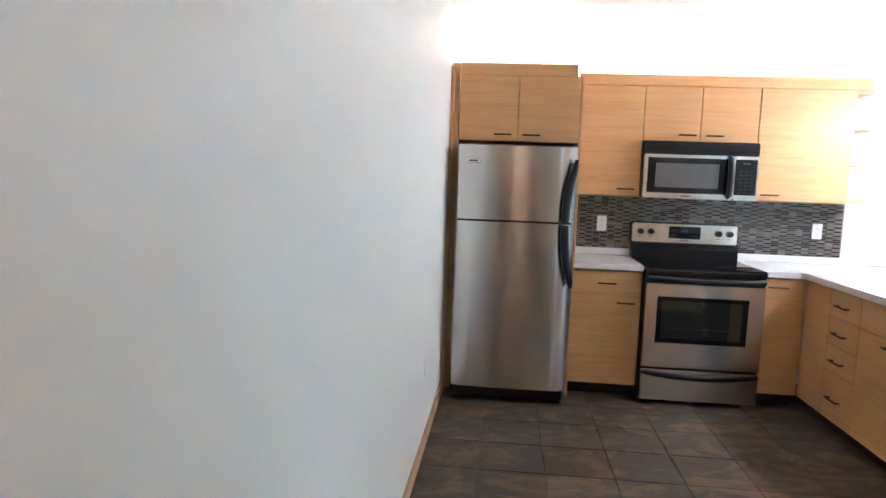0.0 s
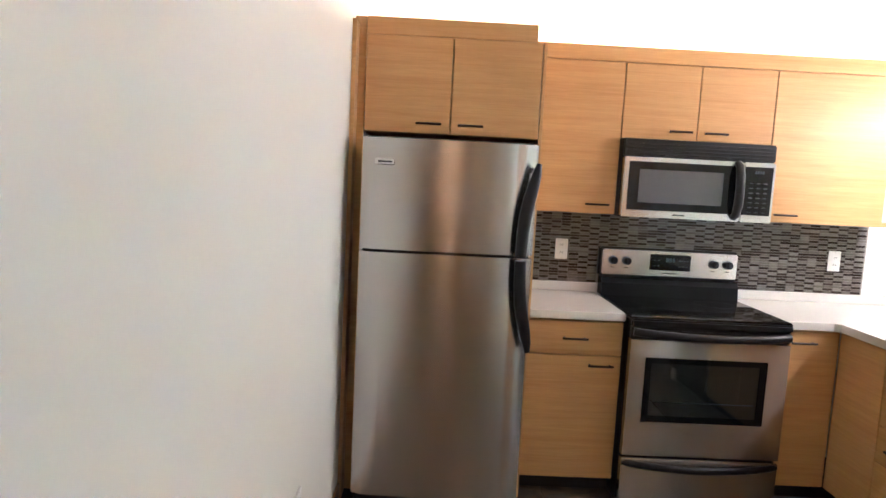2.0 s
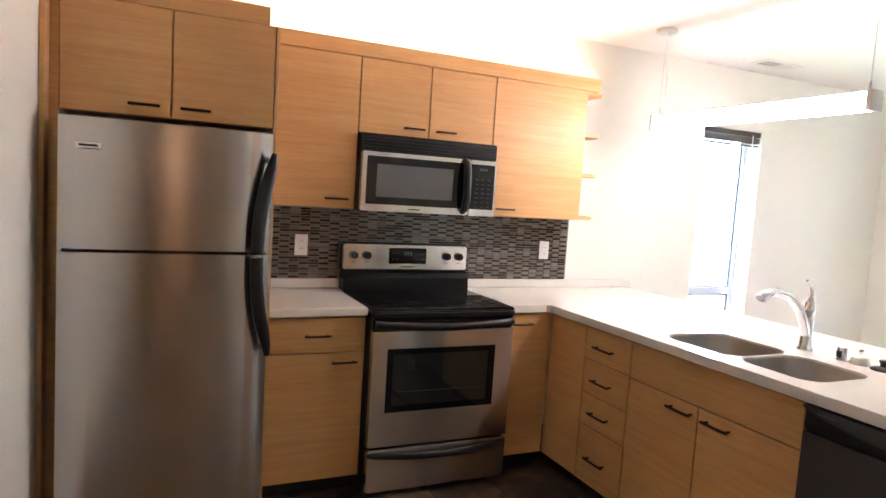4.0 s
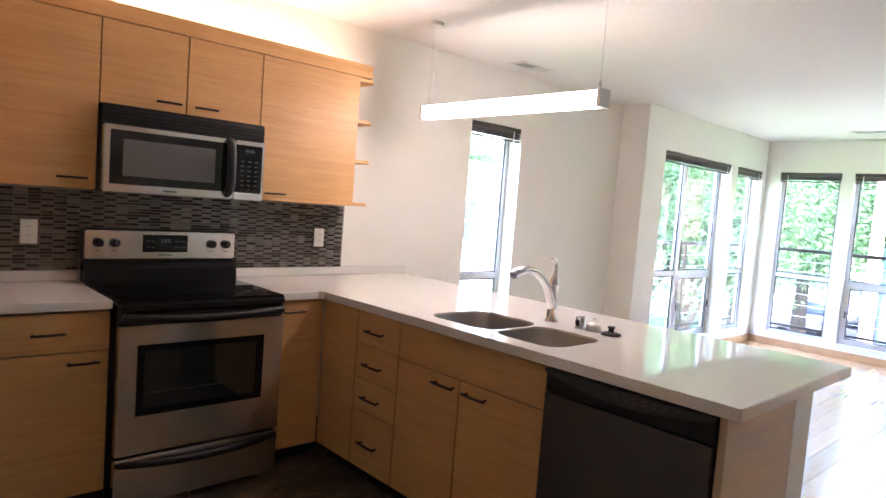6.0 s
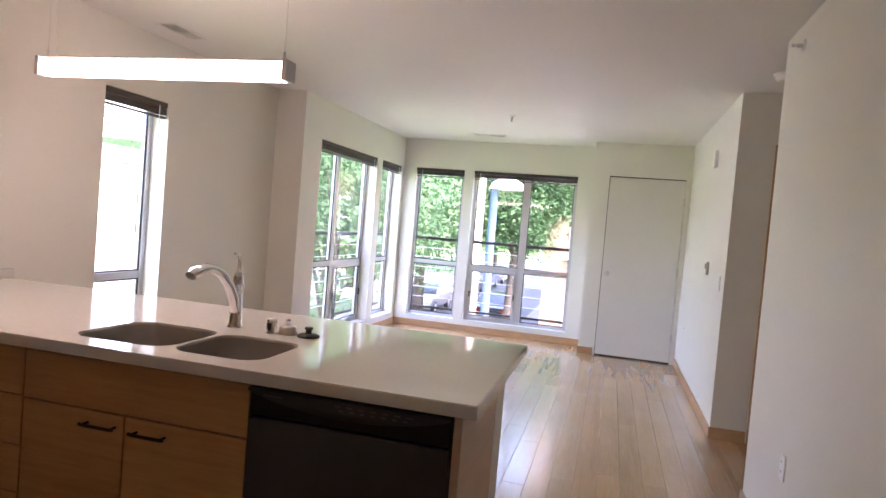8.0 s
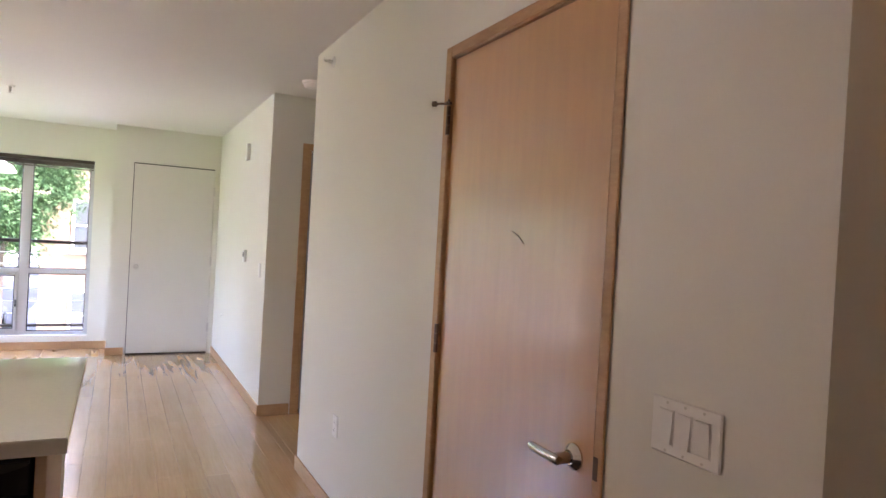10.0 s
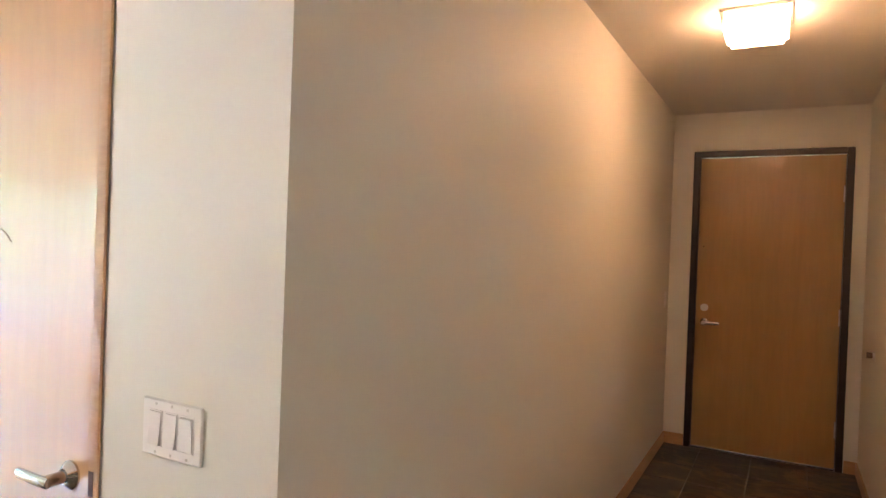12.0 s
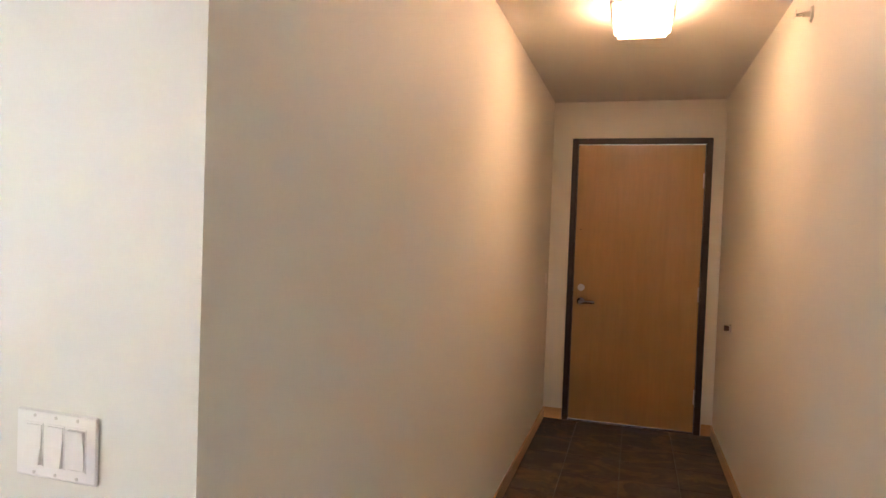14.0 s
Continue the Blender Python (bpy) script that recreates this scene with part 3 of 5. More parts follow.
cyl(bm, (CD[1] + 0.001, 1.121, 1.91), (CD[1] - 0.035, 1.140, 1.912), 0.004, 8)
part("hinge_pin_stop", bm, M_HINGE, cl, "bronze hinge-pin door stop")
bm = bmesh.new()
sweep(bm, [(2.255, 1.1068, 1.462), (2.225, 1.1068, 1.460), (2.195, 1.1068, 1.447), (2.17, 1.1068, 1.425)], [0.002, 0.004, 0.004, 0.0015], 0.12, 8)
part("scuff", bm, plain("scuff_mark", (0.53, 0.32, 0.17), 0.5), cl, "grey scuff mark")

en = thing("door_2", (ED[0], HY, 0), "closed wooden entry door in a dark metal frame", "door", kind="structure")
part("leaf", B(ED[0] + 0.004, ED[1] - 0.004, HY - 0.050, HY - 0.006, 0.012, ED[3] - 0.004, bev=0.002), M_ENTRY, en)
bm = bmesh.new()
for a, b in ((ED[0] - 0.045, ED[0] - 0.001), (ED[1] + 0.001, ED[1] + 0.045)):
    box(bm, a, b, HY + 0.001, HY + 0.022, 0, ED[3] + 0.046, 0.004)
box(bm, ED[0] - 0.001, ED[1] + 0.001, HY + 0.001, HY + 0.022, ED[3] + 0.002, ED[3] + 0.046, 0.004)
for a, b in ((ED[0] + 0.0004, ED[0] + 0.0035), (ED[1] - 0.0035, ED[1] - 0.0004)):
    box(bm, a, b, HY - 0.1, HY + 0.018, 0, ED[3])
part("door_frame", bm, M_DARKFRAME, en, "dark brown metal frame")
part("threshold", B(ED[0] + 0.004, ED[1] - 0.004, HY - 0.10, HY + 0.01, 0.0, 0.010, bev=0.002), M_DARKFRAME, en)
lever(en, 1.017, HY - 0.006, 0.945, -1, 1, r=0.030)
bolt = part("deadbolt", C((1.018, HY - 0.006, 1.055), (1.018, HY + 0.008, 1.055), 0.027, 24), M_NICKEL, en, "round nickel deadbolt")
part("thumb_turn", B(1.009, 1.027, HY + 0.008, HY + 0.028, 1.051, 1.059, bev=0.003), M_NICKEL, bolt)
part("bolt_plug", C((1.04, HY - 0.007, 1.51), (1.04, HY - 0.004, 1.51), 0.005, 16), M_BRONZE, en)
for z in (1.90, 1.05, 0.28):
    bm = bmesh.new()
    cyl(bm, (ED[0] + 0.001, HY + 0.002, z - 0.055), (ED[0] + 0.001, HY + 0.002, z + 0.055), 0.008, 12)
    box(bm, ED[0] + 0.005, ED[0] + 0.012, HY - 0.006, HY + 0.000, z - 0.055, z + 0.055)
    part("hinge", bm, M_NICKEL, en, "satin nickel hinge")

ut = thing("door_3", (8.416, WD[0], 0), "closed flat white door painted like the wall", "door", kind="structure")
part("leaf", B(8.412, 8.45, WD[0] + 0.006, WD[1] - 0.007, 0.018, WD[3] - 0.012, bev=0.002), M_WHITE, ut)
bm = bmesh.new()
for a, b in ((WD[0] + 0.0004, WD[0] + 0.003), (WD[1] - 0.003, WD[1] - 0.0004)):
    box(bm, 8.462, 8.53, a, b, 0, WD[3])
box(bm, 8.462, 8.53, WD[0] + 0.003, WD[1] - 0.003, WD[3] - 0.003, WD[3] - 0.0004)
part("jamb", bm, M_WHITE, ut)
# black strips put into the gap to draw its shade as a dark outline
bm = bmesh.new()
box(bm, 8.430, 8.448, WD[1] - 0.0065, WD[1] - 0.0006, 0.018, WD[3] - 0.0006)
box(bm, 8.430, 8.448, WD[0] + 0.006, WD[1] - 0.0065, WD[3] - 0.0115, WD[3] - 0.0006)
box(bm, 8.430, 8.448, WD[0] + 0.006, WD[1] - 0.0065, 0.0005, 0.0175)
part("seal", bm, M_KICK, ut, "black strips for the shade in the gap round the leaf")
bm = bmesh.new()
cyl(bm, (8.412, 1.945, 0.975), (8.404, 1.945, 0.975), 0.03, 24)
cyl(bm, (8.404, 1.945, 0.975), (8.378, 1.945, 0.975), 0.012, 16)
cyl(bm, (8.378, 1.945, 0.975), (8.360, 1.945, 0.975), 0.026, 24, 0.020)
part("door_knob", bm, M_NICKEL, ut, "small round nickel knob")
for z in (1.86, 1.06, 0.30):
    bm = bmesh.new()
    cyl(bm, (8.408, WD[0] + 0.001, z - 0.05), (8.408, WD[0] + 0.001, z + 0.05), 0.008, 12)
    box(bm, 8.404, 8.4115, WD[0] + 0.006, WD[0] + 0.02, z - 0.05, z + 0.05)
    part("hinge", bm, M_NICKEL, ut)

pd = thing("door_4", (5.66, PD[0], 0), "maple-trimmed doorway closed by a grey sheet for the dim room", "door", kind="structure")
bm = bmesh.new()
for a, b in ((PD[0] - 0.053, PD[0] - 0.001), (PD[1] + 0.001, PD[1] + 0.053)):
    box(bm, 5.644, 5.659, a, b, 0, PD[3] + 0.054, 0.003)
box(bm, 5.644, 5.659, PD[0] - 0.001, PD[1] + 0.001, PD[3] + 0.002, PD[3] + 0.054, 0.003)
part("casing", bm, M_TRIM, pd)
bm = bmesh.new()
for a, b in ((PD[0] + 0.0005, PD[0] + 0.014), (PD[1] - 0.014, PD[1] - 0.0005)):
    box(bm, 5.646, 5.79, a, b, 0, PD[3])
part("jamb", bm, M_TRIM, pd)
# grey sheet across the doorway, in place of the dim room behind it
part("leaf", B(5.735, 5.775, PD[0] + 0.016, PD[1] - 0.016, 0.01, PD[3] - 0.006, bev=0.002), M_DOWEL, pd, "grey sheet standing in for the dim room behind")


# ---- kitchen cabinets ----
def pull(parent, P, ua, ub, z):
    bm = bmesh.new()
    for u in (ua + 0.012, ub - 0.012):
        cyl(bm, P(u, 0.0, z), P(u, -0.026, z), 0.0045, 10)
    sweep(bm, [P(ua, -0.024, z), P(ua + 0.012, -0.028, z), P((ua + ub) / 2, -0.029, z), P(ub - 0.012, -0.028, z), P(ub, -0.024, z)], 0.0055, None, 10)
    part("handle", bm, M_BRONZE, parent, "dark bronze bar pull")


def unit(name, facing, F, u0, u1, z0, z1, depth, fronts, label, kick=False, category="cabinet", group="bamboo kitchen cabinets"):
    """A cabinet unit: carcass with doors and drawers in front, each with its pull."""
    def P(u, d, z):
        return (u, F + d, z) if facing == "y" else (F + d, u, z)

    def bx(ua, ub, da, db, za, zb, bev=0.0):
        a, b = P(ua, da, za), P(ub, db, zb)
        return B(a[0], b[0], a[1], b[1], a[2], b[2], bev=bev)

    base = 0.0 if kick else z0
    root = thing(name, P((u0 + u1) / 2, depth / 2, base), label, category, group)
    part("body", bx(u0 + 0.001, u1 - 0.001, 0.020, depth, z0, z1), M_CABEDGE, root)
    if kick:
        part("toe_kick", bx(u0 + 0.001, u1 - 0.001, 0.075, 0.09, 0.0, z0), M_KICK, root, "black toe kick")
    for kind, ua, ub, za, zb, hd in fronts:
        f = part(kind, bx(ua + 0.0018, ub - 0.0018, 0.0, 0.019, za + 0.0018, zb - 0.0018, 0.0012), M_CAB, root)
        if hd:
            pull(f, P, *hd)
    return root


FB, FP, FU = 4.415, 2.385, 4.70
KZ, TZ = 0.088, 0.868
unit("base_cabinet", "y", FB, 0.882, 1.338, KZ, TZ, 0.575, [("drawer", 0.882, 1.338, 0.703, TZ, (1.046, 1.166, 0.785)), ("door", 0.882, 1.338, KZ, 0.700, (1.176, 1.296, 0.656))],
     "bamboo base cabinet with one drawer over a door", True)
unit("base_cabinet", "y", FB, 2.112, 2.384, KZ, TZ, 0.575, [("door", 2.112, 2.384, KZ, TZ, (2.138, 2.262, 0.812))], "narrow bamboo corner cabinet beside the range", True)
unit("base_cabinet", "x", FP, 4.098, 4.413, KZ, TZ, 0.54, [("filler_panel", 4.098, 4.413, KZ, TZ, None)], "bamboo corner filler cabinet without handles", True)
zs = [KZ, 0.376, 0.537, 0.707, TZ]
unit("drawer_cabinet", "x", FP, 3.764, 4.096, KZ, TZ, 0.54, [("drawer", 3.764, 4.096, zs[k], zs[k + 1], (3.875, 4.012, h)) for k, h in enumerate((0.224, 0.450, 0.613, 0.779))],
     "bamboo cabinet with a stack of four drawers", True)
unit("sink_cabinet", "x", FP, 2.918, 3.762, KZ, 0.69, 0.54, [("false_front", 2.918, 3.762, 0.703, TZ, None), ("door", 3.358, 3.762, KZ, 0.700, (3.378, 3.508, 0.659)), ("door", 2.918, 3.356, KZ, 0.700, (3.192, 3.320, 0.657))],
     "bamboo sink cabinet with two doors under a false front", True)
ep = solo("end_panel", B(2.375, 2.93, 2.262, 2.286, 0.0, 0.872, bev=0.002), M_ENDPANEL, (2.6, 2.27, 0), "pale wooden end panel closing the peninsula", "panel")
structure("wall_pony", B(2.935, 3.10, 2.262, 4.995, -0.01, 0.872), M_WALL, "low white wall behind the peninsula cabinets", "wall")
board("baseboard_pony", 3.10, 3.112, 2.262, 4.985)

unit("fridge_cabinet", "y", 4.37, 0.074, 0.862, 1.702, 2.128, 0.62, [("door", 0.074, 0.461, 1.702, 2.128, (0.308, 0.420, 1.746)), ("door", 0.463, 0.862, 1.702, 2.128, (0.497, 0.608, 1.745))],
     "bamboo cabinet with two doors above the refrigerator")
solo("filler_panel", B(0.022, 0.072, 4.385, 4.405, 0.0, 2.205, bev=0.002), M_CAB, (0.04, 4.39, 0), "tall narrow bamboo filler beside the refrigerator", "panel")
solo("side_panel", B(0.864, 0.880, 4.372, 4.995, 0.0, 2.128, bev=0.0015), M_CABEDGE, (0.872, 4.7, 0), "tall bamboo panel between refrigerator and cabinets", "panel")
solo("side_panel", B(0.0225, 0.040, 4.275, 4.384, 0.0, 2.168, bev=0.001), M_CAB, (0.03, 4.25, 0), "tall bamboo panel between wall and refrigerator", "panel")
solo("cornice", B(0.074, 0.836, 4.374, 4.410, 2.1285, 2.205, bev=0.002), M_CAB, (0.45, 4.38, 2.129), "plain bamboo cornice above the refrigerator cabinet", "trim")
UD = 0.295
unit("wall_cabinet", "y", FU, 0.884, 1.334, 1.367, 2.128, UD, [("door", 0.884, 1.334, 1.367, 2.128, (1.174, 1.294, 1.415))], "tall bamboo wall cabinet with one door")
unit("wall_cabinet", "y", FU, 1.336, 2.104, 1.756, 2.128, UD, [("door", 1.336, 1.718, 1.756, 2.128, (1.571, 1.686, 1.798)), ("door", 1.720, 2.104, 1.756, 2.128, (1.752, 1.868, 1.796))], "short bamboo wall cabinet with two doors above the microwave")
unit("wall_cabinet", "y", FU, 2.106, 2.722, 1.367, 2.128, UD, [("door", 2.106, 2.722, 1.367, 2.128, (2.142, 2.262, 1.407))], "wide bamboo wall cabinet with one door")
solo("cornice", box(B(0.884, 2.805, 4.696, 4.735, 2.1285, 2.204, bev=0.002), 2.787, 2.805, 4.735, 4.998, 2.1285, 2.204, 0.002), M_CAB, (1.8, 4.70, 2.13), "plain bamboo cornice along the wall cabinets", "trim")
for z in (2.106, 1.862, 1.625, 1.369):
    bm = bmesh.new()
    pts = [(2.724, 4.997), (2.724, 4.712), (2.80, 4.712)] + [(2.80 + 0.055 * math.sin(a), 4.767 - 0.055 * math.cos(a)) for a in (0.4, 0.8, 1.2, 1.5)] + [(2.855, 4.997)]
    slab(bm, pts, z, z + 0.020)
    bmesh.ops.bevel(bm, geom=bm.edges[:], offset=0.0015, segments=1, affect="EDGES")
    solo("open_shelf", bm, M_CAB, (2.79, 4.86, z), "small rounded bamboo shelf at the cabinet end", "shelf", "end shelves")

# tube lights lying on top of the wall cabinets, behind the cornice
for xa, xb, y, z in ((0.10, 0.80, 4.80, 2.130), (0.92, 1.52, 4.83, 2.130), (1.58, 2.18, 4.83, 2.130), (2.20, 2.70, 4.83, 2.130)):
    lt = thing("cabinet_top_light", ((xa + xb) / 2, y, z), "warm tube light hidden on top of the cabinets", "light", "cabinet top lights")
    part("housing", B(xa, xb, y - 0.02, y + 0.02, z, z + 0.018, bev=0.003), M_PLASTIC, lt)
    part("tube", C((xa + 0.01, y, z + 0.031), (xb - 0.01, y, z + 0.031), 0.012, 14), M_TUBE, lt, "glowing warm tube")


# ---- counters and sink ----
def rrect(x0, x1, y0, y1, r, n=5):
    out = []
    for cx, cy, a in ((x1 - r, y1 - r, 0), (x0 + r, y1 - r, 90), (x0 + r, y0 + r, 180), (x1 - r, y0 + r, 270)):
        out += [(cx + r * math.cos(radians(a + 90 * k / n)), cy + r * math.sin(radians(a + 90 * k / n))) for k in range(n + 1)]
    return out


CT0, CT1 = 0.877, 0.915
solo("countertop", B(0.883, 1.341, 4.396, 4.996, CT0, CT1, bev=0.004, seg=2), M_QUARTZ, (1.1, 4.7, CT0), "short white quartz counter between refrigerator and range", "countertop")
solo("backsplash_curb", B(0.883, 1.341, 4.980, 4.997, CT1 + 0.001, 0.966, bev=0.002), M_QUARTZ, (1.1, 4.99, CT1), "low white quartz upstand behind the counter", "upstand")
solo("backsplash_curb", B(2.107, 3.40, 4.980, 4.997, CT1 + 0.001, 0.966, bev=0.002), M_QUARTZ, (2.7, 4.99, CT1), "long low white quartz upstand along the wall", "upstand")

PX0, PX1, PY0 = 2.358, 3.385, 2.222
BAS = [(2.462, 2.822, 3.300, 3.678, 0.085), (2.462, 2.802, 2.955, 3.280, 0.075)]


def counter_mesh():
    """The L-shaped slab, with two rounded sink openings."""
    bm = bmesh.new()
    outer = [(2.107, 4.396), (PX0 + 0.0 - 0.02, 4.396), (PX0, 4.376), (PX0, PY0), (PX1, PY0), (PX1, 4.996), (2.107, 4.996)]
    loops = [outer] + [rrect(a, b, c, d, r)[::-1] for a, b, c, d, r in BAS]
    for z, flip in ((CT1, False), (CT0, True)):
        edges = []
        for lp in loops:
            vs = [bm.verts.new((x, y, z)) for x, y in lp]
            edges += [bm.edges.new((vs[i], vs[(i + 1) % len(vs)])) for i in range(len(vs))]
        bmesh.ops.triangle_fill(bm, use_beauty=True, use_dissolve=False, edges=edges)
    bm.verts.ensure_lookup_table()
    key = {(round(v.co.x, 5), round(v.co.y, 5), round(v.co.z, 4)): v for v in bm.verts}
    for lp in loops:
        n = len(lp)
        for i in range(n):
            (xa, ya), (xb, yb) = lp[i], lp[(i + 1) % n]
            q = [key[(round(x, 5), round(y, 5), z)] for x, y, z in ((xa, ya, CT0), (xb, yb, CT0), (xb, yb, CT1), (xa, ya, CT1))]
            bm.faces.new(q)
    bmesh.ops.recalc_face_normals(bm, faces=bm.faces)
    rim = [e for e in bm.edges if all(abs(v.co.z - CT1) < 1e-5 for v in e.verts) and len(e.link_faces) == 2 and any(abs(f.normal.z) < 0.5 for f in e.link_faces)]
    bmesh.ops.bevel(bm, geom=rim, offset=0.003, segments=2, affect="EDGES")
    return bm


solo("countertop", counter_mesh(), M_QUARTZ, (2.8, 3.6, CT0), "L-shaped white quartz counter of the peninsula", "countertop")

sink = thing("kitchen_sink", (2.64, 3.3, CT0), "double-bowl stainless undermount sink in the peninsula", "sink")
for a, b, c, d, r in BAS:
    bm = bmesh.new()
    rings = []
    for inset, z, rr in ((0.0025, 0.906, r), (0.003, 0.88, r), (0.006, 0.74, r), (0.014, 0.715, r), (0.04, 0.704, r * 0.8), (0.12, 0.70, 0.02)):
        pts = rrect(a + inset, b - inset, c + inset, d - inset, rr)
        rings.append([bm.verts.new((x, y, z)) for x, y in pts])
    for r0, r1 in zip(rings, rings[1:]):
        n = len(r0)
        for j in range(n):
            bm.faces.new((r0[j], r0[(j + 1) % n], r1[(j + 1) % n], r1[j])).smooth = True
    bm.faces.new(rings[-1])
    bmesh.ops.recalc_face_normals(bm, faces=bm.faces)
    bowl = part("bowl", bm, M_SINK, sink, "brushed stainless bowl")
    part("drain", lathe(bmesh.new(), ((a + b) / 2, (c + d) / 2, 0.7005), [(0.045, 0.0), (0.043, 0.003), (0.03, 0.002), (0.028, 0.0015)]), M_CHROME, bowl)

fx, fy = 2.94, 3.338
fa = thing("kitchen_faucet", (fx, fy, CT1), "chrome pull-out faucet with a lever on top", "faucet")
part("body", lathe(bmesh.new(), (fx, fy, CT1), [(0.032, 0.0), (0.032, 0.006), (0.026, 0.012), (0.024, 0.06), (0.023, 0.13), (0.0235, 0.165), (0.025, 0.167), (0.025, 0.172), (0.022, 0.176), (0.020, 0.20), (0.012, 0.222), (0.004, 0.226)]), M_CHROME, fa)
bm = bmesh.new()
sweep(bm, [(fx - 0.004, fy, 0.98), (fx - 0.022, fy, 1.03), (fx - 0.055, fy + 0.002, 1.085), (fx - 0.10, fy + 0.004, 1.128), (fx - 0.15, fy + 0.006, 1.152), (fx - 0.20, fy + 0.008, 1.160)], [0.021, 0.021, 0.020, 0.018, 0.017, 0.0175], 1.0, 18)
part("spout", bm, M_CHROME, fa)
bm = bmesh.new()
sweep(bm, [(fx - 0.195, fy + 0.008, 1.160), (fx - 0.225, fy + 0.009, 1.158), (fx - 0.26, fy + 0.010, 1.148), (fx - 0.285, fy + 0.011, 1.134)], [0.019, 0.024, 0.026, 0.022], 0.8, 18)
head = part("spray_head", bm, M_CHROME, fa)
part("nozzle", C((fx - 0.268, fy + 0.010, 1.128), (fx - 0.270, fy + 0.010, 1.122), 0.013, 18), M_NICKEL, head)
bm = bmesh.new()
sweep(bm, [(fx, fy, 1.135), (fx + 0.006, fy, 1.158), (fx + 0.004, fy, 1.182), (fx - 0.010, fy + 0.002, 1.202), (fx - 0.026, fy + 0.004, 1.209)], [0.013, 0.010, 0.0085, 0.008, 0.007], 0.8, 12)
part("lever", bm, M_CHROME, fa)
ag = thing("air_gap_cap", (2.928, 3.168, CT1), "chrome cylinder cap with slots beside the faucet", "air gap")
part("cap", lathe(bmesh.new(), (2.928, 3.168, CT1), [(0.024, 0.0), (0.024, 0.004), (0.021, 0.006), (0.021, 0.050), (0.018, 0.055), (0.008, 0.056)]), M_CHROME, ag)
for k in range(3):
    part("slot", B(2.900, 2.9075, 3.158 + 0.007 * k, 3.161 + 0.007 * k, 0.93, 0.955), M_BLACK, ag)
st = thing("sink_strainer", (2.945, 3.106, CT1), "chrome sink strainer set upside down on the counter", "strainer")
part("basket", lathe(bmesh.new(), (2.945, 3.106, CT1), [(0.040, 0.0), (0.040, 0.004), (0.035, 0.010), (0.033, 0.026), (0.020, 0.033), (0.008, 0.034)]), M_NICKEL, st)
part("knob", lathe(bmesh.new(), (2.945, 3.106, CT1 + 0.033), [(0.005, 0.0), (0.005, 0.012), (0.009, 0.015), (0.008, 0.022), (0.003, 0.024)]), M_CHROME, st)
sp = thing("drain_stopper", (2.938, 3.014, CT1), "black rubber drain stopper lying on the counter", "stopper")
part("disc", lathe(bmesh.new(), (2.938, 3.014, CT1), [(0.043, 0.0), (0.043, 0.006), (0.034, 0.011), (0.016, 0.014)]), M_RUBBER, sp)
part("grip", lathe(bmesh.new(), (2.938, 3.014, CT1 + 0.012), [(0.013, 0.0), (0.011, 0.014), (0.017, 0.020), (0.015, 0.026), (0.004, 0.027)]), M_RUBBER, sp)


# ---- refrigerator ----
fr = thing("refrigerator", (0.465, 4.5, 0), "stainless top-freezer refrigerator with black curved handles", "refrigerator")
part("cabinet", B(0.104, 0.830, 4.225, 4.93, 0.03, 1.655, bev=0.006), M_BLACK, fr, "black cabinet body")
for nm, za, zb in (("freezer_door", 1.196, 1.664), ("fridge_door", 0.104, 1.184)):
    bm = bmesh.new()
    n, x0, x1 = 14, 0.098, 0.836
    out = [(x0 + 0.004, 4.216)]
    for k in range(n + 1):
        s = k / n
        xx = x0 + (x1 - x0) * s
        edge = min(s, 1 - s) * (x1 - x0)
        bulge = 0.012 * math.sin(math.pi * s) + (0.018 * math.sqrt(max(0.0, 1 - (1 - min(1.0, edge / 0.022)) ** 2)))
        out.append((xx, 4.158 - bulge))
    out.append((x1 - 0.004, 4.216))
    slab(bm, out, za, zb)
    for f in bm.faces:
        f.smooth = abs(f.normal.z) < 0.5 and f.normal.y < -0.2
    d = part(nm, bm, M_STEEL, fr, "brushed stainless door")
    part("gasket", B(0.112, 0.822, 4.2165, 4.2245, za + 0.01, zb - 0.01), M_RUBBER, d)
    bm = bmesh.new()
    prof = [(0.0, 0.835), (0.10, 0.829), (0.22, 0.818), (0.38, 0.803), (0.55, 0.791), (0.75, 0.783), (1.0, 0.780)]
    top, bot = (1.585, 1.198) if nm == "freezer_door" else (0.790, 1.182)
    pts = [(x - 0.004, 4.105 - 0.028 * math.sin(math.pi * (0.12 + 0.38 * s)), top + (bot - top) * s) for s, x in prof]
    sweep(bm, pts, [0.011, 0.019, 0.024, 0.027, 0.027, 0.026, 0.024], 0.8, 14)
    cyl(bm, (0.828, 4.135, top + (bot - top) * 0.06), (0.826, 4.09, top + (bot - top) * 0.08), 0.013, 10)
    cyl(bm, (0.786, 4.13, bot + (top - bot) * 0.05), (0.784, 4.09, bot + (top - bot) * 0.05), 0.015, 10)
    part("handle", bm, M_BLACK, d, "curved black plastic handle")
    if nm == "freezer_door":
        bd = part("badge", B(0.152, 0.236, 4.131, 4.1375, 1.551, 1.578, bev=0.003), M_CHROME, d, "small chrome name badge")
        part("badge_line", B(0.165, 0.223, 4.1298, 4.1308, 1.561, 1.568), M_GREYTXT, bd)
part("top_hinge_cover", B(0.11, 0.822, 4.20, 4.26, 1.6555, 1.672, bev=0.004), M_BLACK, fr)
part("base_grille", B(0.106, 0.828, 4.19, 4.224, 0.028, 0.095, bev=0.003), M_BLACK, fr)
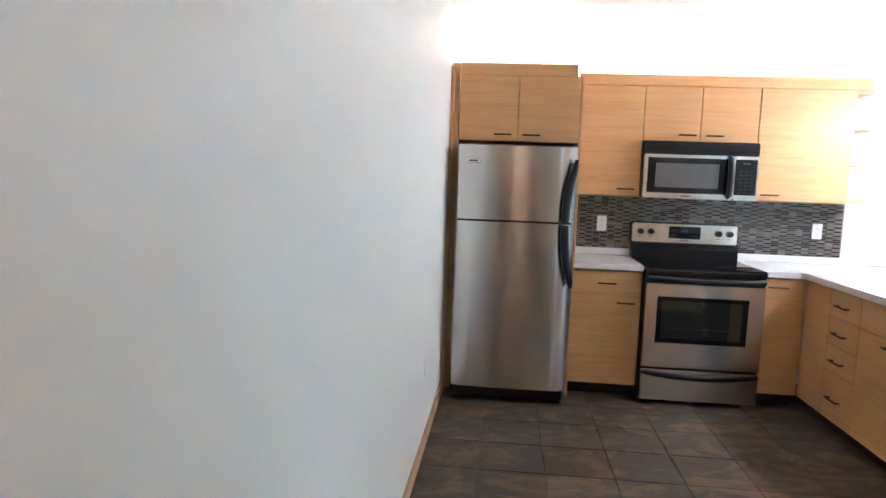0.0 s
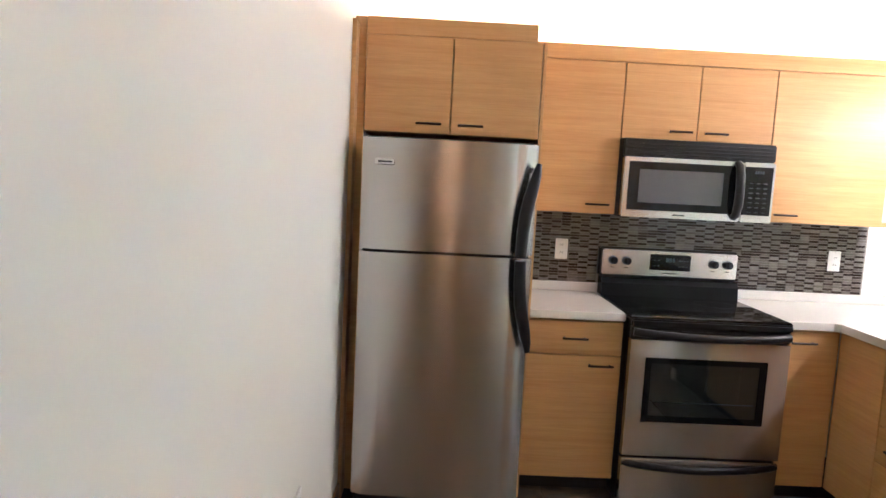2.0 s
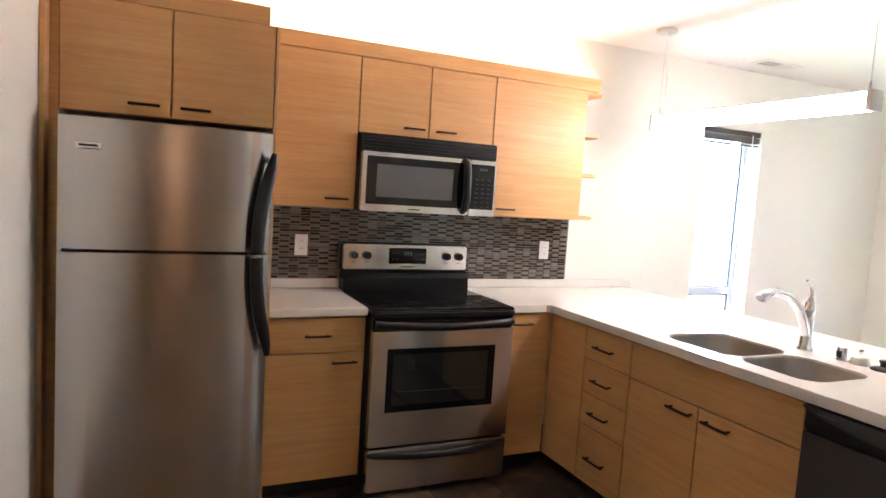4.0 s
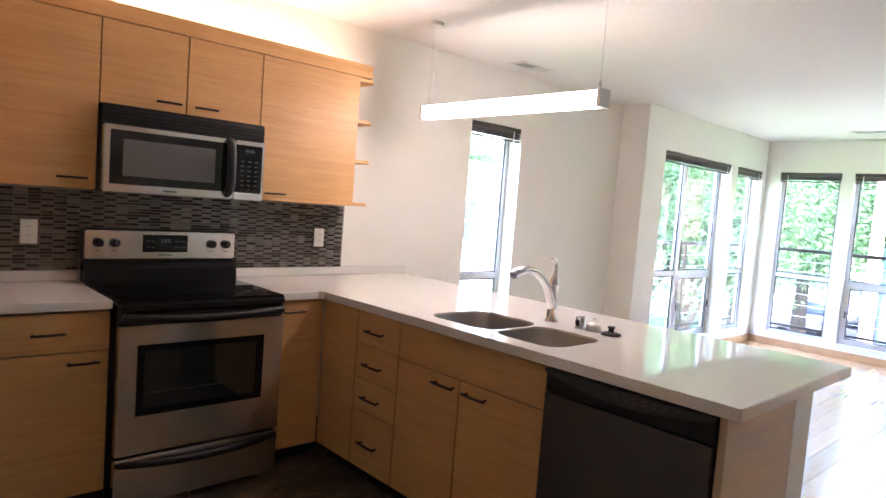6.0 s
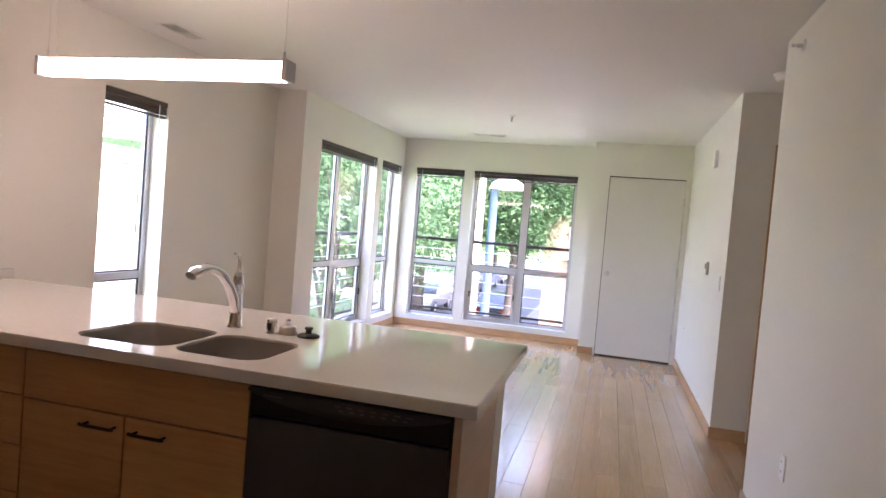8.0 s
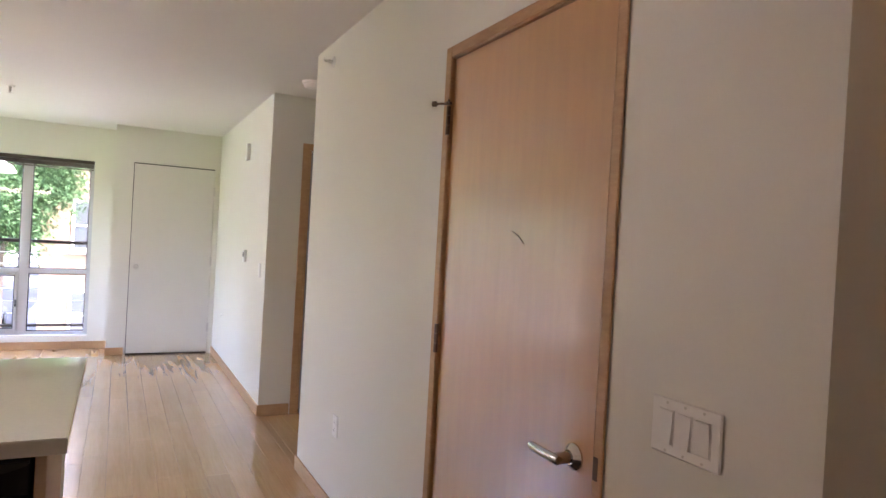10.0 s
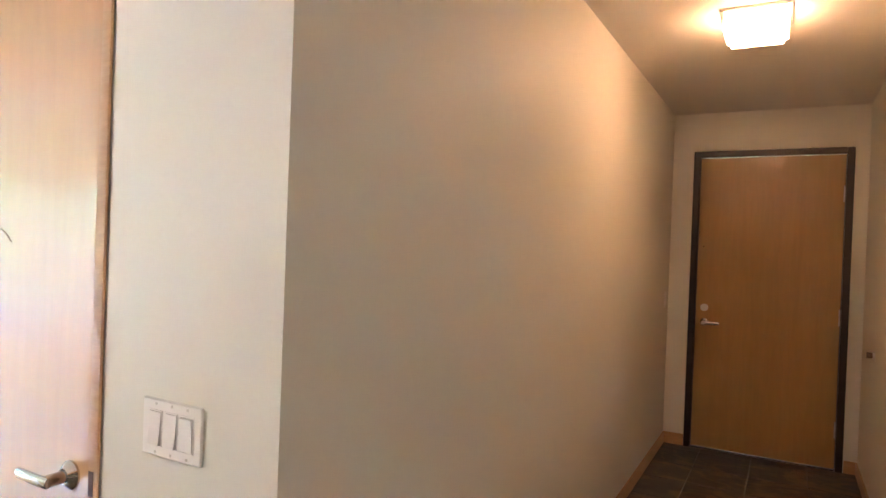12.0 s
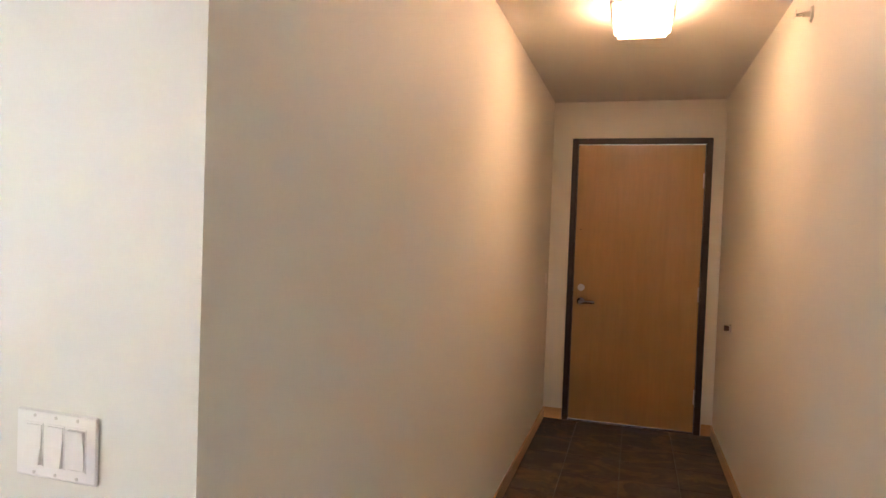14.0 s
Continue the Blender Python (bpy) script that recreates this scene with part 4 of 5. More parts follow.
for x in (0.13, 0.46, 0.80):
    part("roller", C((x - 0.015, 4.21, 0.020), (x + 0.015, 4.21, 0.020), 0.020, 14), M_BLACK, fr)


# ---- range ----
X0, X1 = 1.346, 2.103
rg = thing("electric_range", ((X0 + X1) / 2, 4.66, 0), "stainless electric range with a black glass cooktop", "range")
part("body", B(X0 + 0.002, X1 - 0.002, 4.372, 4.965, 0.02, 0.895), M_BLACK, rg, "black side panels")
part("cooktop", B(X0 - 0.003, X1 + 0.003, 4.335, 4.90, 0.896, 0.917, bev=0.006, seg=2), M_BLACKGLASS, rg, "black ceramic glass cooktop")
part("front_trim", B(X0, X1, 4.322, 4.352, 0.872, 0.908, bev=0.008, seg=2), M_BLACK, rg)
for cx, cy, r in ((1.54, 4.48, 0.10), (1.91, 4.48, 0.078), (1.54, 4.74, 0.078), (1.91, 4.74, 0.10)):
    bm = bmesh.new()
    n = 40
    lo = [[bm.verts.new((cx + q * math.cos(2 * math.pi * k / n), cy + q * math.sin(2 * math.pi * k / n), 0.9176)) for k in range(n)] for q in (r, r - 0.004)]
    for k in range(n):
        bm.faces.new((lo[0][k], lo[0][(k + 1) % n], lo[1][(k + 1) % n], lo[1][k]))
    part("burner_ring", bm, M_BURNER, rg, "faint printed burner ring")
bm = bmesh.new()
out = [(4.965, 0.917), (4.880, 0.917), (4.890, 0.985), (4.905, 1.012), (4.965, 1.012)]
lo = [bm.verts.new((X0, y, z)) for y, z in out]
hi = [bm.verts.new((X1, y, z)) for y, z in out]
bm.faces.new(lo)
bm.faces.new(hi[::-1])
for k in range(5):
    bm.faces.new((lo[k], lo[(k + 1) % 5], hi[(k + 1) % 5], hi[k]))
bmesh.ops.recalc_face_normals(bm, faces=bm.faces)
part("lower_backguard", bm, M_ENAMEL, rg, "glossy black enamel riser")
part("backguard", B(X0 - 0.012, X1 + 0.010, 4.93, 4.972, 1.013, 1.180, bev=0.012, seg=3), M_BLACK, rg)
pn = part("control_panel", B(X0 + 0.002, X1 - 0.004, 4.912, 4.929, 1.030, 1.168, bev=0.006, seg=2), M_STEELH, rg, "stainless control panel")
ds = part("display", B(1.612, 1.836, 4.905, 4.9115, 1.064, 1.152, bev=0.003), M_BLACKGLASS, pn, "black oven display")
for k in range(3):
    part("clock_digit", B(1.700 + 0.017 * k, 1.711 + 0.017 * k, 4.904, 4.9046, 1.112, 1.132), M_LED, ds)
for x in (1.635, 1.657, 1.775, 1.795, 1.815):
    for z in (1.088, 1.12):
        part("key", B(x - 0.006, x + 0.006, 4.904, 4.9046, z - 0.003, z + 0.003), M_GREYTXT, ds)
part("printed_line", B(1.685, 1.76, 4.9112, 4.9118, 1.046, 1.051), M_GREYTXT, pn)
for x in (1.407, 1.481, 1.964, 2.043):
    kb = part("knob", C((x, 4.9115, 1.109), (x, 4.886, 1.109), 0.024, 24, 0.020), M_BLACK, pn, "black burner knob")
    part("pointer", B(x - 0.0035, x + 0.0035, 4.878, 4.886, 1.090, 1.128, bev=0.001), M_BLACK, kb)
    part("printed_line", B(x - 0.012, x + 0.012, 4.9112, 4.9118, 1.068, 1.072), M_GREYTXT, pn)
dr = part("oven_door", cells(bmesh.new(), [X0 + 0.004, 1.424, 2.002, X1 - 0.004], [0.252, 0.418, 0.728, 0.812], lambda u, v: not (1.424 < u < 2.002 and 0.418 < v < 0.728), lambda u, v, t: (u, t, v), 4.328, 4.370), M_STEELH, rg, "stainless oven door")
bm = bmesh.new()
for q in ((1.424, 1.456, 0.418, 0.728), (1.970, 2.002, 0.418, 0.728), (1.456, 1.970, 0.418, 0.446), (1.456, 1.970, 0.700, 0.728)):
    box(bm, q[0], q[1], 4.331, 4.345, q[2], q[3])
part("window_surround", bm, M_BLACKGLASS, dr)
part("oven_window", B(1.456, 1.970, 4.334, 4.345, 0.446, 0.700), M_SCREEN, dr, "dark oven window")
part("oven_rack", C((1.48, 4.333, 0.515), (1.95, 4.333, 0.515), 0.0015, 6), M_BLACK, dr)
part("vent_band", B(X0 + 0.004, X1 - 0.004, 4.336, 4.370, 0.815, 0.870, bev=0.004), M_BLACK, rg)
for k in range(9):
    x = 1.47 + k * 0.058
    part("vent_slot", B(x, x + 0.045, 4.3345, 4.336, 0.852, 0.858), M_KICK, rg)


def bowed(xa, xb, y, z, dip, r, flat):
    n = 14
    return [(xa + (xb - xa) * k / n, y - 0.035 * math.sin(math.pi * k / n) ** 0.6, z - dip * math.sin(math.pi * k / n)) for k in range(n + 1)]


pts = bowed(X0 + 0.012, X1 - 0.012, 4.325, 0.848, 0.012, 0, 0)
bm = sweep(bmesh.new(), pts, 0.016, 0.019, 14)
part("handle", bm, M_BLACK, dr, "black bowed oven handle")
dw = part("storage_drawer", B(X0 + 0.004, X1 - 0.004, 4.326, 4.370, 0.028, 0.238, bev=0.005, seg=2), M_STEELH, rg, "stainless storage drawer")
bm = sweep(bmesh.new(), [(p[0], p[1] + 0.012, p[2]) for p in bowed(X0 + 0.008, X1 - 0.008, 4.325, 0.216, 0.020, 0, 0)], 0.012, 0.017, 12)
part("handle", bm, M_BLACK, dw, "black drawer handle")
for x in (X0 + 0.04, X1 - 0.04):
    part("foot", C((x, 4.42, 0.0), (x, 4.42, 0.021), 0.016, 12), M_RUBBER, rg)


# ---- microwave ----
X0, X1 = 1.338, 2.102
mw = thing("microwave", ((X0 + X1) / 2, 4.8, 1.36), "stainless over-range microwave with black vent and handle", "microwave")
part("case", B(X0, X1, 4.662, 4.992, 1.362, 1.752), M_BLACK, mw, "black case")
vt = part("top_vent", B(X0, X1, 4.634, 4.661, 1.664, 1.752, bev=0.006, seg=2), M_BLACK, mw, "black louvred vent")
for k in range(4):
    part("louvre", B(X0 + 0.012, X1 - 0.012, 4.628, 4.636, 1.676 + 0.017 * k, 1.684 + 0.017 * k, bev=0.002), M_BLACK, vt)
md = part("door", B(X0 + 0.002, 1.938, 4.620, 4.661, 1.364, 1.662, bev=0.005, seg=2), M_STEELH, mw, "stainless door")
part("window_surround", B(1.366, 1.918, 4.6165, 4.6205, 1.400, 1.640, bev=0.0015), M_BLACKGLASS, md)
part("window", B(1.418, 1.838, 4.6140, 4.6166, 1.438, 1.602), M_MWSCREEN, md, "grey meshed microwave window")
part("printed_line", B(1.60, 1.66, 4.6192, 4.6199, 1.378, 1.384), M_GREYTXT, md)
bm = sweep(bmesh.new(), [(1.908, 4.622, 1.652), (1.908, 4.598, 1.638), (1.908, 4.582, 1.59), (1.908, 4.578, 1.52), (1.908, 4.582, 1.45), (1.908, 4.598, 1.400), (1.908, 4.622, 1.386)], [0.018, 0.020, 0.021, 0.021, 0.021, 0.020, 0.018], 1.0, 16, (1, 0, 0))
part("handle", bm, M_BLACK, md, "curved black handle")
cp = part("control_column", B(1.940, X1 - 0.002, 4.620, 4.661, 1.364, 1.662, bev=0.005, seg=2), M_STEELH, mw)
kp = part("keypad", B(1.946, 2.086, 4.6165, 4.6198, 1.400, 1.640, bev=0.001), M_BLACKGLASS, cp, "black keypad")
for k in range(4):
    part("clock_digit", B(1.995 + 0.012 * k, 2.003 + 0.012 * k, 4.6155, 4.6163, 1.606, 1.620), M_LED, kp)
for r in range(7):
    for c in range(3):
        part("key", B(1.972 + 0.036 * c, 1.990 + 0.036 * c, 4.6155, 4.6163, 1.412 + 0.024 * r, 1.417 + 0.024 * r), M_GREYTXT, kp)


# ---- dishwasher ----
dwt = thing("dishwasher", (2.6, 2.6, 0), "dark stainless dishwasher with a black control band", "dishwasher")
part("tub", B(2.41, 2.92, 2.300, 2.910, 0.02, 0.868), M_BLACK, dwt)
part("door", B(2.374, 2.405, 2.294, 2.914, 0.105, 0.776, bev=0.004, seg=2), steel("dishwasher_steel", (0.095, 0.09, 0.09), 0.34, (140, 140, 2)), dwt, "dark brushed steel door")
cb = part("control_band", B(2.380, 2.408, 2.294, 2.914, 0.782, 0.866, bev=0.003), M_BLACK, dwt, "black recessed handle pocket")
bm = bmesh.new()
n = 20
out = [(2.296, 0.866), (2.912, 0.866)] + [(2.912 - 0.616 * k / n, 0.858 - 0.046 * math.sin(math.pi * k / n) ** 0.8) for k in range(n + 1)]
a = [bm.verts.new((2.362 + 0.006 * max(0.0, (0.83 - z) / 0.03), y, z)) for y, z in out]
b = [bm.verts.new((2.381, y, z)) for y, z in out]
bm.faces.new(a)
bm.faces.new(b[::-1])
for k in range(len(out)):
    bm.faces.new((a[k], a[(k + 1) % len(out)], b[(k + 1) % len(out)], b[k]))
bmesh.ops.triangulate(bm, faces=[f for f in bm.faces if len(f.verts) > 4])
bmesh.ops.recalc_face_normals(bm, faces=bm.faces)
fp = part("control_panel", bm, M_CTRL, dwt, "dark grey control panel with a curved lower edge")
part("printed_line", B(2.3605, 2.3618, 2.80, 2.86, 0.848, 0.852), M_KEYTXT, fp)
for k in range(7):
    part("key", B(2.3605, 2.3618, 2.40 + 0.036 * k, 2.418 + 0.036 * k, 0.850, 0.854), M_KEYTXT, fp)
    part("key", B(2.3605, 2.3618, 2.415 + 0.032 * k, 2.427 + 0.032 * k, 0.838, 0.842), M_KEYTXT, fp)
part("toe_kick", B(2.455, 2.47, 2.30, 2.91, 0.0, 0.10), M_KICK, dwt)


# ---- fixtures ----
def on_wall(axis, face, out):
    """Maps (u, d, z), with d metres away from the wall, to a place."""
    return (lambda u, d, z: (face + out * d, u, z)) if axis == "x" else (lambda u, d, z: (u, face + out * d, z))


def pbox(P, ua, ub, da, db, za, zb, bev=0.0):
    a, b = P(ua, da, za), P(ub, db, zb)
    return B(a[0], b[0], a[1], b[1], a[2], b[2], bev=bev)


def outlet(axis, face, out, u, z, style, label, group="wall outlets"):
    P = on_wall(axis, face, out)
    ob = thing("wall_outlet" if style != "switch" else "light_switch", P(u, 0.0, z), label, "outlet" if style != "switch" else "switch", group)
    pl = part("plate", pbox(P, u - 0.035, u + 0.035, 0.0005, 0.007, z - 0.057, z + 0.057, 0.003), M_PLASTIC, ob)
    if style == "duplex":
        for dz in (-0.021, 0.021):
            s = part("socket", pbox(P, u - 0.016, u + 0.016, 0.007, 0.009, z + dz - 0.014, z + dz + 0.014, 0.004), M_PLASTIC, pl)
            for du in (-0.006, 0.006):
                part("slot", pbox(P, u + du - 0.0012, u + du + 0.0012, 0.009, 0.0095, z + dz - 0.003, z + dz + 0.007), M_BLACK, s)
    else:
        s = part("rocker", pbox(P, u - 0.0165, u + 0.0165, 0.007, 0.0095, z - 0.033, z + 0.033, 0.002), M_PLASTIC, pl)
        if style == "gfci":
            for dz in (-0.02, 0.02):
                for du in (-0.006, 0.006):
                    part("slot", pbox(P, u + du - 0.0012, u + du + 0.0012, 0.0095, 0.0099, z + dz - 0.004, z + dz + 0.004), M_BLACK, s)
            part("button", pbox(P, u - 0.006, u + 0.006, 0.0095, 0.0105, z - 0.006, z + 0.006), M_PLASTIC, s)
    for dz in (-0.048, 0.048):
        c = P(u, 0.007, z + dz)
        d = P(u, 0.0078, z + dz)
        part("screw", C(c, d, 0.003, 10), M_NICKEL, pl)
    return ob


outlet("y", 4.988, -1, 1.133, 1.150, "duplex", "white duplex outlet on the mosaic backsplash")
outlet("y", 4.988, -1, 2.680, 1.153, "gfci", "white safety outlet on the mosaic backsplash")
outlet("x", 0.02, 1, 3.357, 0.462, "duplex", "white outlet low on the kitchen wall")
outlet("y", YS, 1, 3.745, 0.461, "duplex", "white outlet low on the wall beside the closet")
outlet("x", HX, -1, -2.98, 1.105, "switch", "white light switch near the entry door", "light switches")
outlet("y", YS, 1, 5.86, 1.12, "switch", "white light switch near the passage corner", "light switches")

# the three-gang switch plate
P = on_wall("y", YS, 1)
sw = thing("switch_plate", P(1.554, 0, 1.066), "white three-gang plate with rocker switches", "switch")
spl = part("plate", pbox(P, 1.467, 1.642, 0.0005, 0.008, 1.008, 1.125, 0.004), M_PLASTIC, sw)
for k, tilt in enumerate((1, 1, -1)):
    u = 1.600 - 0.046 * k
    bm = bmesh.new()
    pf = [(0.0085, -0.034), (0.0085, 0.034), (0.010 if tilt > 0 else 0.0155, 0.033), (0.0115, 0.0), (0.0155 if tilt > 0 else 0.010, -0.033)]
    a = [bm.verts.new(P(u - 0.0165, d, 1.066 + z)) for d, z in pf]
    b = [bm.verts.new(P(u + 0.0165, d, 1.066 + z)) for d, z in pf]
    bm.faces.new(a)
    bm.faces.new(b)
    for q in range(5):
        bm.faces.new((a[q], a[(q + 1) % 5], b[(q + 1) % 5], b[q]))
    bmesh.ops.recalc_face_normals(bm, faces=bm.faces)
    part("rocker", bm, M_PLASTIC, spl)
    part("bezel", cells(bmesh.new(), [u - 0.0195, u - 0.0172, u + 0.0172, u + 0.0195], [1.029, 1.0313, 1.1007, 1.103], lambda uu, v, u=u: not (abs(uu - u) < 0.0172 and abs(v - 1.066) < 0.0347), lambda uu, v, t: P(uu, t, v), 0.0081, 0.0092), M_PLASTIC, spl)
    for dz in (-0.049, 0.049):
        part("screw", C(P(u, 0.008, 1.066 + dz), P(u, 0.0088, 1.066 + dz), 0.003, 10), M_NICKEL, spl)


def wall_sprinkler(axis, face, out, u, z):
    P = on_wall(axis, face, out)
    ob = thing("fire_sprinkler", P(u, 0.0, z), "chrome side-wall fire sprinkler with a round nickel plate", "sprinkler", "fire sprinklers")
    part("escutcheon", cyl(bmesh.new(), P(u, 0.0005, z), P(u, 0.008, z), 0.033, 24, 0.026), M_NICKEL, ob)
    part("body", C(P(u, 0.008, z), P(u, 0.034, z), 0.010, 14), M_NICKEL, ob)
    bm = bmesh.new()
    for s in (-1, 1):
        sweep(bm, [P(u + s * 0.008, 0.030, z), P(u + s * 0.016, 0.042, z), P(u + s * 0.005, 0.058, z)], 0.003, None, 8)
    part("yoke", bm, M_NICKEL, ob)
    part("deflector", pbox(P, u - 0.018, u + 0.018, 0.058, 0.060, z - 0.010, z + 0.014, 0.0008), M_NICKEL, ob)


wall_sprinkler("x", 0.02, 1, -0.79, 2.335)
wall_sprinkler("y", YS, 1, 4.12, 2.39)
cs = thing("ceiling_sprinkler", (6.9, 2.97, CEIL), "white pendent fire sprinkler on the ceiling", "sprinkler", "fire sprinklers")
part("escutcheon", lathe(bmesh.new(), (6.9, 2.97, CEIL - 0.012), [(0.025, 0.0), (0.038, 0.0115)]), M_PLASTIC, cs)
part("body", C((6.9, 2.97, CEIL - 0.012), (6.9, 2.97, CEIL - 0.05), 0.010, 14), M_NICKEL, cs)
part("deflector", C((6.9, 2.97, CEIL - 0.062), (6.9, 2.97, CEIL - 0.065), 0.02, 18), M_NICKEL, cs)
part("yoke", box(B(6.884, 6.889, 2.967, 2.973, CEIL - 0.062, CEIL - 0.045), 6.911, 6.916, 2.967, 2.973, CEIL - 0.062, CEIL - 0.045), M_NICKEL, cs)
sd = thing("smoke_detector", (5.12, 0.965, CEIL), "round white smoke detector on the ceiling", "smoke detector")
part("base", lathe(bmesh.new(), (5.12, 0.965, CEIL - 0.018), [(0.068, 0.0), (0.070, 0.0175)], 32), M_PLASTIC, sd)
part("cover", lathe(bmesh.new(), (5.12, 0.965, CEIL - 0.046), [(0.035, 0.0), (0.052, 0.006), (0.060, 0.027)], 32), M_PLASTIC, sd)


def vent(cx, cy, lx, ly, label):
    ob = thing("ceiling_vent", (cx, cy, CEIL), label, "vent", "ceiling vents")
    fr_ = cells(bmesh.new(), [cx - lx / 2, cx - lx / 2 + 0.02, cx + lx / 2 - 0.02, cx + lx / 2], [cy - ly / 2, cy - ly / 2 + 0.02, cy + ly / 2 - 0.02, cy + ly / 2],
                lambda u, v: not (abs(u - cx) < lx / 2 - 0.02 and abs(v - cy) < ly / 2 - 0.02), lambda u, v, t: (u, v, t), CEIL - 0.006, CEIL - 0.0006)
    part("vent_frame", fr_, M_WHITE, ob)
    # the ceiling has no duct; a black sheet paints in its darkness
    part("backing", B(cx - lx / 2 + 0.02, cx + lx / 2 - 0.02, cy - ly / 2 + 0.02, cy + ly / 2 - 0.02, CEIL - 0.002, CEIL - 0.0008), M_KICK, ob, "black sheet standing in for the dark duct")
    n = 6
    along_x = lx > ly
    w = (ly if along_x else lx) - 0.04
    for k in range(n):
        o = -w / 2 + w * (k + 0.5) / n
        half = (lx if along_x else ly) / 2 - 0.02
        # flatter slats in one half let the black show, so that half looks shaded
        for lo, hi, drop in ((-half, 0.0, 0.0032), (0.0, half, 0.006)):
            if along_x:
                part("slat", B(cx + lo, cx + hi, cy + o - 0.002, cy + o + 0.004, CEIL - drop, CEIL - 0.0022), M_WHITE, ob)
            else:
                part("slat", B(cx + o - 0.002, cx + o + 0.004, cy + lo, cy + hi, CEIL - drop, CEIL - 0.0022), M_WHITE, ob)
    return ob


vent(4.30, 4.74, 0.34, 0.16, "white ceiling air vent with dark slots near the window")
vent(8.27, 3.44, 0.16, 0.40, "white ceiling air vent with dark slots")

# small plates on the living room wall
P = on_wall("y", YS, 1)
th = thing("thermostat", P(6.51, 0, 1.205), "small grey wall thermostat", "thermostat")
tb = part("body", pbox(P, 6.475, 6.545, 0.0005, 0.024, 1.15, 1.26, 0.005), M_PLASTIC, th)
part("screen", pbox(P, 6.488, 6.532, 0.024, 0.0255, 1.20, 1.24), M_GREYTXT, tb)
ch = thing("alarm_chime", P(6.59, 0, 2.14), "white rectangular wall chime near the ceiling", "chime")
part("body", pbox(P, 6.545, 6.635, 0.0005, 0.03, 2.065, 2.215, 0.006), M_PLASTIC, ch)
cj = thing("cable_jack", P(7.73, 0, 0.52), "small dark cable stub in the wall", "cable jack")
part("stub", C(P(7.73, 0.0005, 0.52), P(7.73, 0.012, 0.52), 0.008, 12), M_NICKEL, cj)

stop = thing("wall_door_stop", (0.02, -2.45, 0.902), "round brass-coloured wall door stop", "door stop")
part("base", C((0.0205, -2.45, 0.902), (0.032, -2.45, 0.902), 0.026, 20, 0.022), M_NICKEL, stop)
part("bumper", C((0.032, -2.45, 0.902), (0.060, -2.45, 0.902), 0.016, 18, 0.019), M_HINGE, stop)

# pendant light above the peninsula
PX, PYA, PYB, PZ0, PZ1 = 3.10, 3.262, 4.552, 1.930, 2.006
pl = thing("pendant_light", (PX, (PYA + PYB) / 2, CEIL), "long glowing linear pendant lamp on two thin wires", "pendant lamp")
part("diffuser", B(PX - 0.036, PX + 0.036, PYA + 0.024, PYB - 0.024, PZ0, PZ1 - 0.004, bev=0.004, seg=2), M_LAMP, pl, "glowing white diffuser")
part("spine", B(PX - 0.034, PX + 0.034, PYA + 0.024, PYB - 0.024, PZ1 - 0.0035, PZ1 + 0.004), M_ALU, pl)
for ya, yb in ((PYA, PYA + 0.023), (PYB - 0.023, PYB)):
    part("end_cap", B(PX - 0.040, PX + 0.040, ya, yb, PZ0 - 0.004, PZ1 + 0.006, bev=0.002), M_ALU, pl, "brushed metal end cap")
for y in (PYA + 0.035, PYB - 0.035):
    part("ferrule", C((PX, y, PZ1 + 0.004), (PX, y, PZ1 + 0.042), 0.006, 12), M_NICKEL, pl)
    part("wire", C((PX, y, PZ1 + 0.042), (PX, y, CEIL - 0.024), 0.0016, 6), M_NICKEL, pl)
    part("canopy", lathe(bmesh.new(), (PX, y, CEIL - 0.025), [(0.050, 0.0), (0.058, 0.003), (0.060, 0.024)], 32), M_NICKEL, pl, "round nickel canopy")
part("cable", sweep(bmesh.new(), [(PX, PYB - 0.035, CEIL - 0.024), (PX + 0.012, PYB - 0.06, 2.30), (PX + 0.004, PYB - 0.065, 2.14), (PX, PYB - 0.09, PZ1 + 0.004)], 0.0025, None, 6), M_PLASTIC, pl, "pale lamp cable")

# hall ceiling light
hl = thing("hall_ceiling_light", (0.64, -1.10, CEIL), "square frosted glass ceiling light glowing warm", "ceiling lamp")
part("base_plate", B(0.50, 0.78, -1.24, -0.96, CEIL - 0.014, CEIL - 0.0006, bev=0.003), M_NICKEL, hl)
part("glass_shade", B(0.515, 0.765, -1.225, -0.975, CEIL - 0.105, CEIL - 0.0145, bev=0.018, seg=3), M_HALL, hl, "glowing frosted glass shade")


# ---- outside ----
GZ = -3.3
structure("ground", B(-200, 400, -250, 400, GZ - 0.5, GZ), M_GRASS, "green lawn and verges around the street", "ground")
structure("road", B(11.5, 200, 6.15, 12.5, GZ + 0.004, GZ + 0.012), M_ASPHALT, "grey asphalt street in sunlight", "road")
for k, (ya, yb) in enumerate(((3.0, 6.0), (12.7, 14.2))):
    structure("pavement_%d" % (k + 1), B(11.5, 200, ya, yb, GZ + 0.004, GZ + 0.13, bev=0.01), M_CONCRETE, "pale concrete pavement beside the street", "pavement")
structure("driveway", B(30, 60, 16.5, 60, GZ + 0.003, GZ + 0.010), M_CONCRETE, "pale concrete driveway", "road")


